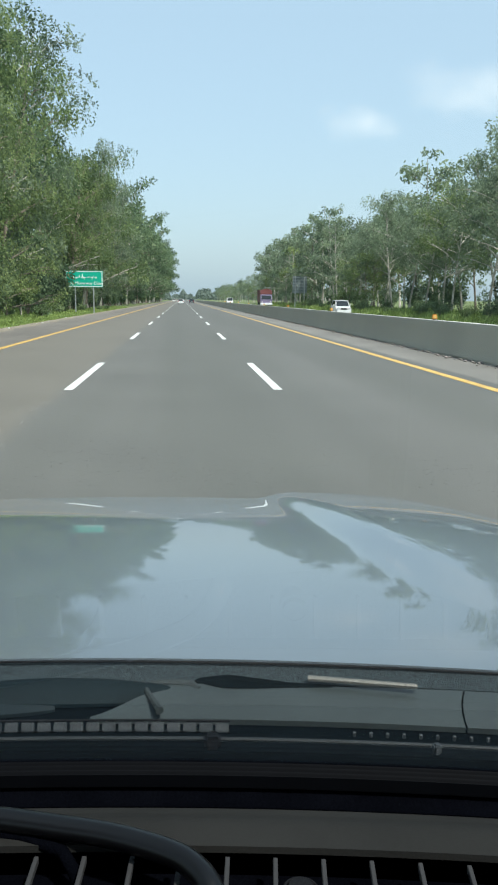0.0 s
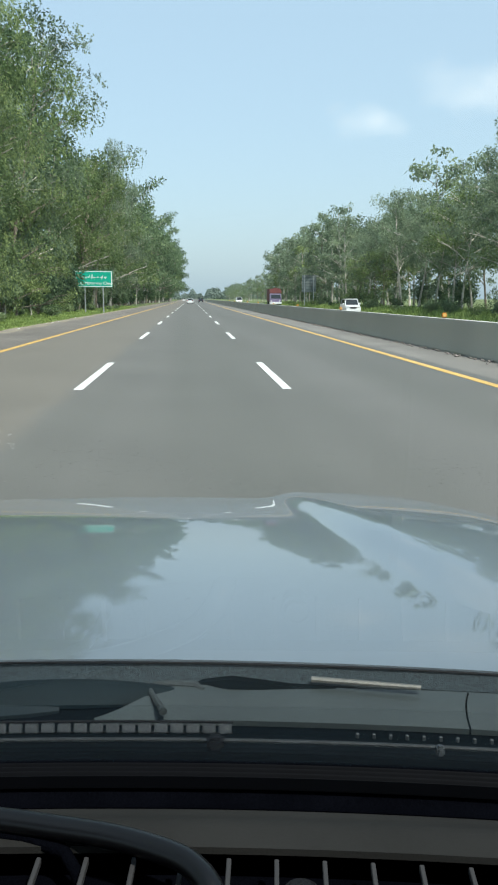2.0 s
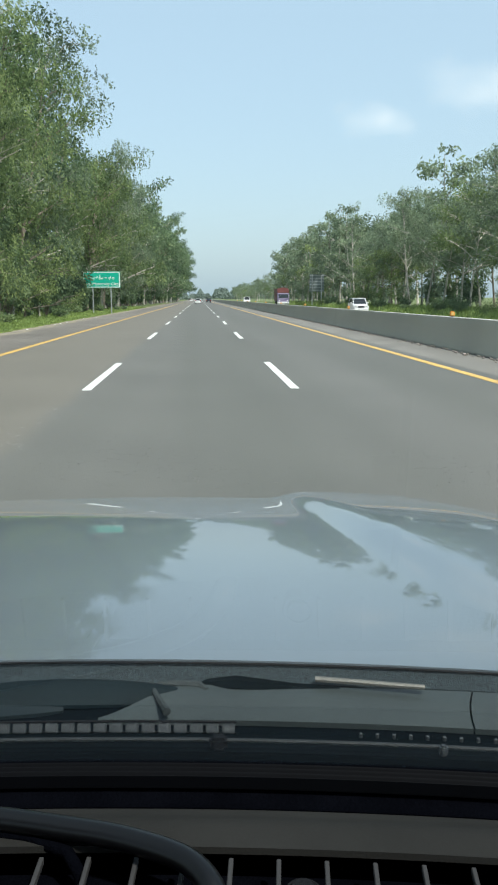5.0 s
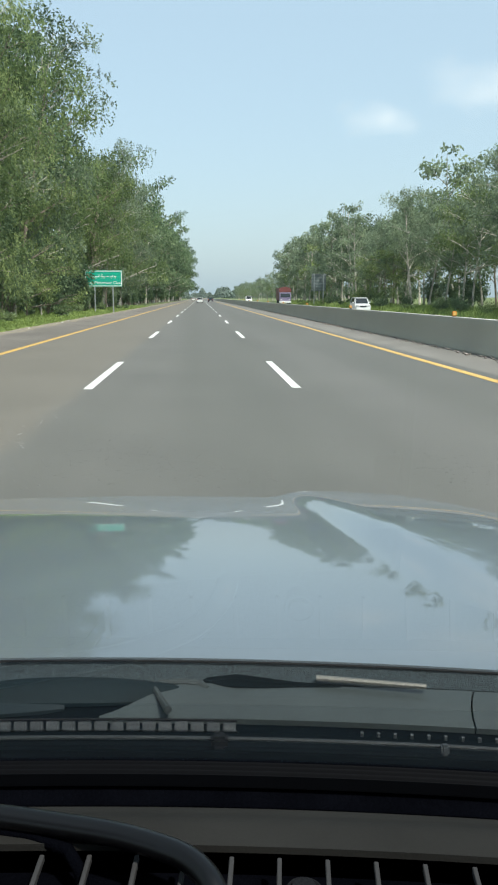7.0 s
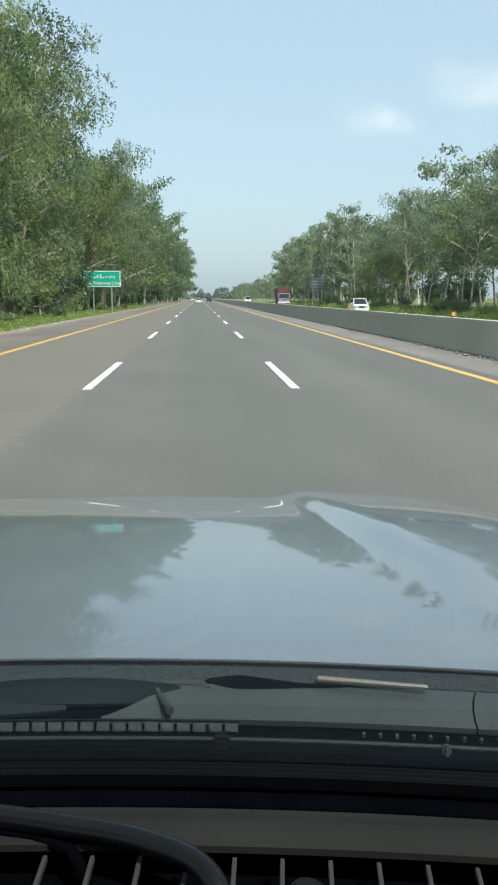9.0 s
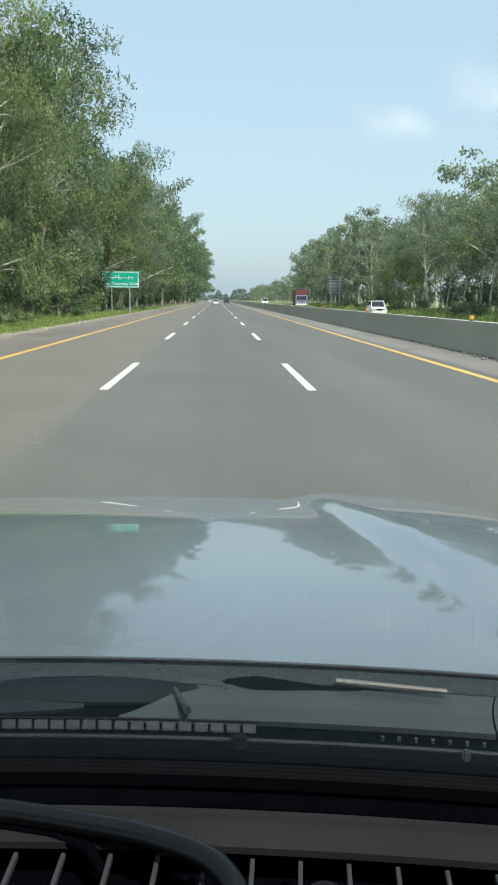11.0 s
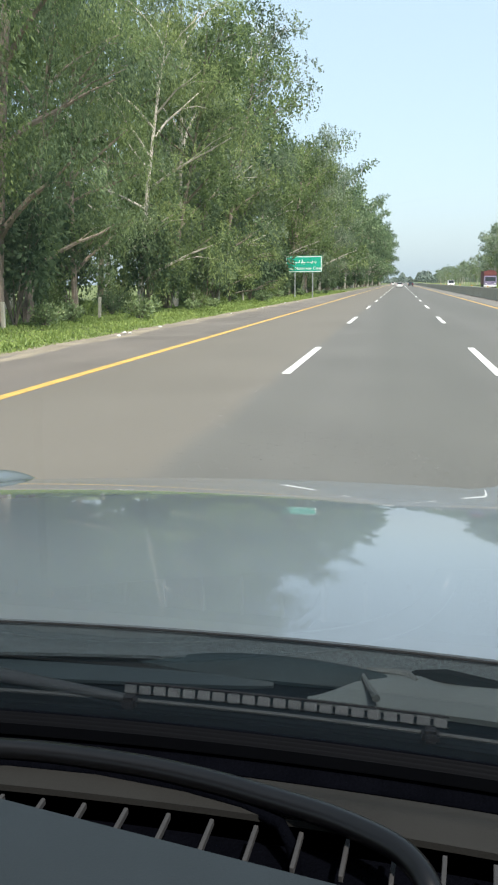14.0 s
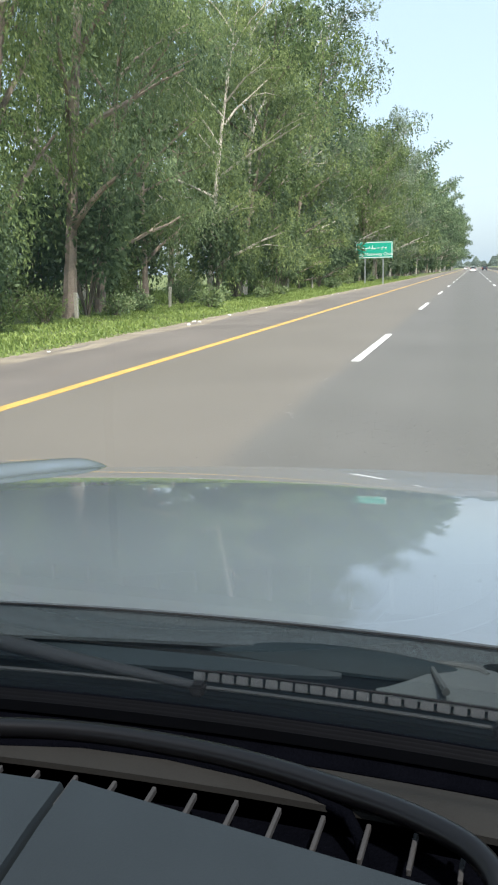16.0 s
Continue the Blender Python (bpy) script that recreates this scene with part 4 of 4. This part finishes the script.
car("white hatchback on the opposite carriageway", pose(17.2, 88, 0.004), M_CARWHITE, 3.6, 1.6, HATCH_LOW, HATCH_CABIN)
car("white minivan on the opposite carriageway", pose(13.6, 232, 0.004), M_CARWHITE, 4.0, 1.65, VAN_LOW, VAN_CABIN, "van", "van")

truck = thing("truck", "old truck with red load body and violet painted cab", "truck", "traffic", at=pose(17.4, 172, 0.004))
part("cab", prism([(-3.6, 0.6), (-3.7, 1.5), (-3.4, 2.5), (-2.0, 2.6), (-2.0, 0.6)], "x", -1.15, 1.15, 0.06), M_TRUCKBLUE, truck, "violet painted cab")
part("windscreen", prism([(-3.72, 1.55), (-3.46, 2.35), (-3.4, 2.35), (-3.66, 1.55)], "x", -1.0, 1.0), M_DARKGLASS, truck)
part("crown_board", prism([(-1.2, 2.6), (1.2, 2.6), (1.25, 3.1), (0.8, 3.55), (0, 3.7), (-0.8, 3.55), (-1.25, 3.1)], "y", -3.3, -2.2, 0.04), M_TRUCKRED, truck, "rounded red board over the cab")
part("load_body", box(-1.2, 1.2, -1.95, 3.8, 0.95, 3.5, 0.06, 2), M_TRUCKRED, truck, "red load body")
part("chassis", box(-0.5, 0.5, -3.5, 3.7, 0.55, 0.94), M_BLACK, truck)
part("bumper", box(-1.2, 1.2, -3.85, -3.65, 0.45, 0.8, 0.04), M_SIGN_WHITE, truck, "white bumper")
for s in (-1, 1):
    part("headlight", rod((s * 0.85, -3.8, 1.05), (s * 0.85, -3.6, 1.05), 0.13, sides=14), M_LAMP, truck)
    for y in (-2.9, 2.2):
        wheel(truck, s * 1.0, y, 0.5, 0.3)

# ---- the carrying car ----
XC = -0.30                                     # its middle
auto = thing("silver_car", "silver car with long glossy bonnet seen from its cabin", "car", at=pose(XC, 0, 0))


def arc(y, u):
    """All cross lines of the car bow forwards in the middle."""
    return y - 0.15 * u * u


# bonnet: height along its length from slopes that steepen towards the nose
def slope(q):
    if q < 1.83:
        return 4.6 + 3.0 * max(0.0, q - 0.84) / 0.99
    if q < 2.446:
        return 7.6 + 2.7 * (q - 1.83) / 0.57
    return 10.5 + 300 * (q - 2.446) ** 1.2


qs, zs = [0.6], [0.0]
while qs[-1] < 3.1:
    zs.append(zs[-1] - 0.005 * math.tan(radians(min(75, slope(qs[-1])))))
    qs.append(qs[-1] + 0.005)
Z_REAR = 1.172 - float(np.interp(0.87, qs, zs))


def bonnet_z(u, y):
    a = abs(u + 0.01)
    z = Z_REAR + float(np.interp(y + 0.09 * (a / 0.95) ** 2, qs, zs))
    c = 0.602 + 0.10 * (2.2 - y) if u > 0 else 0.94 + 0.25 * (2.3 - y)               # the raised outer shoulder widens towards the windscreen
    wide = 0.13 if u > 0 else 0.11
    z += (0.0227 if u > 0 else 0.034) * smooth01((a - c + 0.55 * wide) / wide) * smooth01((y - 0.9) / 0.8) - 0.0107 * min(a, c) ** 2
    if a > c + 0.07:
        z -= (0.107 if u > 0 else 0.06) * (a - c - 0.07) ** 2
    if u > 0 and a > c + 0.3:
        z -= 0.35 * (a - c - 0.3) ** 2
    return z


def bonnet_point(u, s):
    y0, y1 = arc(0.877, u), 2.66 - 0.09 * (abs(u) / 0.95) ** 2
    y = y0 + (y1 - y0) * s
    return (u, y, bonnet_z(u, y))


part("bonnet", sheet(bonnet_point, span(-1.12, 1.17, 150), span(0, 1, 80), 0.02), M_PAINT, auto, "glossy silver bonnet with raised shoulders", smooth=True)
# body below the bonnet, front and sides
part("front_body", sheet(lambda u, s: (u, arc(0.9, u) + 0.02 + (1.5 - 0.1 * (abs(u) / 0.95) ** 2) * s, bonnet_z(u, 0.9 + 1.45 * s) - 0.06), span(-1.08, 1.12, 23), span(0, 1, 12), 0.5), M_PAINT, auto, smooth=True)
for s in (-1, 1):
    for y in (1.75, -1.1):
        wheel(auto, s * 0.95, y, 0.36, 0.22)
    part("door", box(s * 0.985 - 0.095, s * 0.985 + 0.095, -1.5, 0.70, 0.35, 1.12, 0.03, 2), M_PAINT, auto)
    part("windscreen_pillar", rod((s * 0.86, 0.62, 1.13), (s * 0.66, 0.1, 1.70), 0.035, 0.03), M_BLACK, auto)
    part("rear_pillar", rod((s * 0.9, -1.4, 1.1), (s * 0.68, -1.2, 1.72), 0.06, 0.06), M_BLACK, auto)
part("headliner", box(-0.72, 0.72, -1.5, 0.06, 1.715, 1.735, 0.005), M_LINER, auto, "grey headliner")
part("roof", sheet(lambda u, s: (u, -1.53 + 1.6 * s, 1.775 - 0.05 * u * u - 0.05 * (2 * s - 1) ** 2 * 0.5), span(-0.74, 0.74, 17), span(0, 1, 13), 0.012), M_PAINT, auto, smooth=True)
part("tail", box(-1.06, 1.06, -1.66, -1.5, 0.3, 1.08, 0.03, 2), M_PAINT, auto)
part("rear_window", prism([(-1.64, 1.085), (-1.52, 1.71), (-1.5, 1.71), (-1.6, 1.085)], "x", -0.78, 0.78), M_DARKGLASS, auto)
part("cabin_floor", box(-0.9, 0.9, -1.5, 0.72, 0.3, 0.35), M_TROUGH, auto)
part("bulkhead", sheet(lambda u, s: (u, arc(0.70 + 0.01 * s, u), 1.07), span(-0.88, 0.88, 9), [0, 1], 0.7), M_TROUGH, auto)

# cowl between bonnet and windscreen
cowl = part("cowl", sheet(lambda u, s: (u, arc(0.722 + 0.165 * s, u), 1.150 + 0.012 * s - 0.022 * math.sin(math.pi * min(1, s * 1.15))), span(-0.9, 0.9, 41), span(0, 1, 14), 0.015), M_FRONT, auto, "smooth black plastic cowl", smooth=True)
part("cowl_strip", sheet(lambda u, s: (u, arc(0.876 - (0.024 + 0.045 * smooth01((0.35 - u) / 0.8)) * (1 - s), u), 1.1555 + 0.0105 * s), span(-0.9, 0.9, 41), span(0, 1, 4), 0.004), M_COWL, auto, "grained dark grey strip behind the bonnet", smooth=True)
# added tube, draws the dark gap and covers the bonnet's bright lip
part("bonnet_gap_line", tube([(u, arc(0.8725, u), bonnet_z(u, arc(0.877, u)) - 0.002) for u in span(-0.9, 0.9, 61)], [0.0015] * 61, 8), M_BLACK, auto, "thin black line drawing the gap along the bonnet edge", smooth=True)
grille_bar = None
bm = bmesh.new()
for z in (1.1515, 1.1632):
    tube([(x, arc(0.7535, x), z) for x in span(0.002, 0.332, 12)], [0.0012] * 12, 6, bm)
part("grille_frame", bm, M_BLACK, cowl)
for k in range(21):
    u = 0.008 + 0.0158 * k
    if grille_bar is None:
        grille_bar = part("grille_slat", box(-0.0064, 0.0064, -0.002, 0.002, 0, 0.0098, 0.0012, 2), M_SLOT, cowl, "pale grey grille slat")
        ob = grille_bar
    else:
        ob = new("grille_slat", grille_bar.data)
        ob.parent = cowl
    ob.matrix_basis = pose(u, arc(0.751, u), 1.1523, rx=-20, rz=-math.degrees(0.3 * u))
tick = None
for k in range(17):                            # the second run is covered but for the tips of its slats
    u = 0.452 + 0.0158 * k
    if tick is None:
        tick = part("grille_tip", box(-0.0016, 0.0016, -0.0015, 0.0015, 0, 0.005, 0.0006), M_SLOT, cowl, "tip of a half-covered grille slat")
        ob = tick
    else:
        ob = new("grille_tip", tick.data)
        ob.parent = cowl
    ob.matrix_basis = pose(u, arc(0.748, u), 1.1535, rz=-math.degrees(0.3 * u))
part("windscreen_moulding", tube([(u, arc(0.7335, u), 1.1555) for u in span(-0.88, 0.88, 31)], [0.0022] * 31, 8), M_MOULDING, auto, "thin grey lower moulding", smooth=True)
for u in (0.0145, 0.314):
    part("clip", box(u - 0.008, u + 0.008, arc(0.7295, u) - 0.008, arc(0.7295, u) + 0.007, 1.149, 1.1625, 0.003, 2), M_BLACK, auto)
part("clip", box(0.521, 0.529, arc(0.7295, 0.525) - 0.004, arc(0.7295, 0.525) + 0.004, 1.149, 1.16, 0.002, 2), M_SLOT, auto, "small pale clip")
part("windscreen_seal", sheet(lambda u, s: (u, arc(0.7055 - 0.017 * s, u), 1.147 - 0.003 * s + 0.0014 * math.cos(3 * math.tau * s)), span(-0.88, 0.88, 41), span(0, 1, 28), 0.012), M_SEAL, auto, "ribbed black rubber seal along the foot of the glass", smooth=True)
# pale tubes added on the cowl to draw a faint reflection in the glass
ghost = part("hose_holder", tube([(0.2405, 0.849, 1.1535), (0.249, 0.82, 1.1525), (0.262, 0.783, 1.152)], [0.004, 0.003, 0.0045], 8), M_GHOST, cowl, "pale grey tube drawing a ghost reflection", smooth=True)
part("ghost_bar", tube([(0.25, 0.842, 1.154), (0.275, 0.838, 1.155), (0.296, 0.8345, 1.154), (0.304, 0.826, 1.152)], [0.003, 0.0045, 0.005, 0.004], 8), M_GHOST, ghost, smooth=True)

# wipers at rest
w1 = part("wiper", rod((0.335, 0.835, 1.13), (0.335, 0.833, 1.154), 0.018, 0.014, 16), M_RIDGE, auto, "black wiper with a metal arm")
part("wiper_arm", tube([(0.27, 0.848, 1.146), (0.335, 0.833, 1.153), (0.40, 0.824, 1.15), (0.50, 0.812, 1.149)], [0.005, 0.0115, 0.008, 0.005], 8), M_RIDGE, w1, smooth=True)
part("wiper_link", tube([(0.4225, 0.8235, 1.163), (0.537, 0.7965, 1.163)], [0.0034, 0.0028], 8), M_LINK, w1, "bare metal wiper link")
w2 = part("wiper", rod((-0.42, 0.80, 1.13), (-0.42, 0.797, 1.158), 0.018, 0.014, 16), M_BLACK, auto, "black wiper at rest")
part("wiper_arm", tube([(-0.42, 0.797, 1.162), (-0.24, 0.765, 1.166), (-0.12, 0.745, 1.163), (0.01, 0.732, 1.157)], [0.012, 0.010, 0.008, 0.005], 10), M_ARM, w2, smooth=True)
def bump01(t):
    return math.sin(math.pi * max(0.0, min(1.0, t))) ** 0.6


part("cowl_ridge", sheet(lambda u, s: (u, arc(0.838 + 0.036 * (s - 0.5) * bump01((u + 0.012) / 0.32), u), 1.1475 + (0.013 * (s - 0.5) + 0.008 * math.sin(math.pi * s) + 0.004) * bump01((u + 0.012) / 0.32)), span(-0.011, 0.307, 41), span(0, 1, 10), 0.004), M_COWL_DARK, auto, "low black ridge along the cowl", smooth=True)
# smooth covers over the cowl, the first one tapering out under the ridge
part("cowl_cover", sheet(lambda u, s: (u + 0.014 * s * s * smooth01((u - 0.45) / 0.12), arc(0.797 + 0.05 * s * smooth01((u - 0.175) / 0.11), u), 1.141 + 0.0148 * math.sin(1.35 * s) * smooth01((u - 0.175) / 0.11)), span(0.19, 0.5745, 33), span(0, 1, 6), 0.006), M_COVER, auto, "smooth grey-brown cowl cover", smooth=True)
part("cowl_cover", sheet(lambda u, s: (u + 0.014 * s * s, arc(0.797 + 0.05 * s, u), 1.141 + 0.0148 * math.sin(1.35 * s)), span(0.5765, 0.85, 11), span(0, 1, 6), 0.006), M_COVER, auto, "smooth grey-brown cowl cover", smooth=True)
part("cowl_cover", sheet(lambda u, s: (u, arc(0.822 - 0.032 * (1 - s) * bump01((u + 0.62) / 0.78), u), 1.1455 - 0.005 * (1 - s)), span(-0.6, 0.15, 25), span(0, 1, 4), 0.004), M_PANEL, auto, "smooth dark grey cowl panel", smooth=True)

# windscreen: a solid pane that leans back
LEAN = math.tan(radians(40))


def pane(u, s):
    z = 1.146 + 0.575 * s
    return (u * (1 - 0.17 * s), arc(0.718, u) * 1.0 - (z - 1.146) / LEAN + 0.10 * u * u * s, z)


screen = part("windscreen", sheet(pane, span(-0.88, 0.88, 25), span(0, 1, 9), 0.006), (M_GLASS, M_OUTER), auto, "clear windscreen", smooth=True)
for face in screen.data.polygons:              # the inner face carries the gloss
    face.material_index = 1 if face.normal.z > -0.3 else 0
screen.visible_shadow = False

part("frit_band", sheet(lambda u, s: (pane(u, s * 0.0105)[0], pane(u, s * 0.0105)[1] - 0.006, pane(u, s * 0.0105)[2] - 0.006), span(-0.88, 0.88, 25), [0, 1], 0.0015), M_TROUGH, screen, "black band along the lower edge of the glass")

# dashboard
# junction of dash and glass, coloured as dark as its deep shade
part("dash_trough", sheet(lambda u, s: (u, arc(0.709 - 0.0532 * s, u), 1.1495 - 0.02 * math.sin(math.pi * s) - 0.0135 * s), span(-0.88, 0.88, 31), span(0, 1, 8), 0.05), M_TROUGH, auto, "trough under the glass, its shade in the black colour", smooth=True)
dash = part("dashboard", sheet(lambda u, s: (u, arc(0.6553 - 0.071 * s, u), 1.135 + 0.016 * smooth01(s * 1.6)), span(-0.88, 0.88, 41), span(0, 1, 9), 0.006), M_DASH, auto, "grey-brown grained dashboard top", smooth=True)
# floor of the vent slot, the shade inside put into its colour
part("vent_channel", sheet(lambda u, s: (u, arc(0.5945 - 0.11 * s, u), 1.118), span(-0.86, 0.86, 31), [0, 1], 0.03), M_TROUGH, dash, "demister channel, its shade in the black colour")
fin = None
for k in range(-16, 17):
    u = 0.245 + 0.0365 * k
    if fin is None:
        fin = part("vent_fin", box(-0.0018, 0.0018, -0.022, 0.0195, 0, 0.006, 0.0006), M_FIN, dash, "pale grey vent fin")
        ob = fin
    else:
        ob = new("vent_fin", fin.data)
        ob.parent = dash
    ob.matrix_basis = pose(u, arc(0.5575, u), 1.1415, rz=-math.degrees(0.3 * u))
LIP = [0, 0.004, 0.009, 0.015, 0.022, 0.05, 0.2, 0.5, 1]
part("dash_pad", sheet(lambda u, s: (u, 0.559 - 0.183 * u - 0.3 * s, 1.155 - 0.012 * (1 - smooth01(s / 0.022)) - 0.05 * s * s), span(-0.042, 0.42, 31), LIP, 0.04), M_PAD, auto, "slate grey instrument pad", smooth=True)
part("dash_pad", sheet(lambda u, s: (u, 0.557 - 0.10 * (u + 0.05) ** 2 - 0.3 * s, 1.158 - 0.012 * (1 - smooth01(s / 0.022)) - 0.05 * s * s), span(-0.8, -0.048, 21), LIP, 0.04), M_PAD, auto, "slate grey dash lid", smooth=True)
part("dash_pad", sheet(lambda u, s: (u, 0.497 + 0.16 * (u - 0.46) - 0.25 * s, 1.152 - 0.012 * (1 - smooth01(s / 0.022)) - 0.05 * s * s), span(0.45, 0.85, 15), LIP, 0.04), M_PAD, auto, "slate grey dash lid", smooth=True)
sensor = part("light_sensor", rod((0.372, 0.528, 1.122), (0.372, 0.528, 1.146), 0.011, 0.009, 18), M_BLACK, auto, "small black light sensor")
ring = [(0.372 + 0.0125 * math.cos(a * math.tau / 20), 0.528 + 0.0125 * math.sin(a * math.tau / 20), 1.142) for a in range(21)]
part("ring", tube(ring, [0.0015] * 21, 6), M_BLACK, sensor, smooth=True)

# the loose cable on the dashboard
cable_line = [(-0.82, 0.50), (-0.70, 0.552), (-0.56, 0.588), (-0.44, 0.611), (-0.385, 0.619), (-0.33, 0.6215), (-0.275, 0.619), (-0.22, 0.613), (-0.165, 0.602), (-0.115, 0.588), (-0.068, 0.572), (-0.025, 0.549), (-0.005, 0.531), (0.007, 0.51), (0.012, 0.49)]
cable_z = [1.165, 1.163, 1.162, 1.161, 1.161, 1.161, 1.161, 1.161, 1.161, 1.161, 1.162, 1.163, 1.162, 1.157, 1.14]
fine_line = []
for i in range(len(cable_line) - 1):
    for k in range(4):
        t = k / 4
        p = [(*cable_line[max(0, min(len(cable_line) - 1, i + j))], cable_z[max(0, min(len(cable_z) - 1, i + j))]) for j in (-1, 0, 1, 2)]
        fine_line.append(tuple(0.5 * ((2 * b) + (c - a) * t + (2 * a - 5 * b + 4 * c - d) * t * t + (3 * b - a - 3 * c + d) * t ** 3) for a, b, c, d in zip(*p)))
tagged(part("cable", tube(fine_line, [0.0095] * len(fine_line), 12), M_CABLE, smooth=True), "thick black rubber cable lying on the dashboard", "cable")
tagged(part("cable", tube([(-0.52, 0.58, 1.149), (-0.438, 0.602, 1.149), (-0.36, 0.616, 1.15), (-0.275, 0.616, 1.15), (-0.193, 0.605, 1.151), (-0.141, 0.592, 1.151), (-0.108, 0.577, 1.147), (-0.096, 0.562, 1.138), (-0.092, 0.552, 1.112)], [0.0055] * 9, 10), M_TROUGH, smooth=True), "thinner matt black cable crossing under the thick one on the dashboard", "cable")
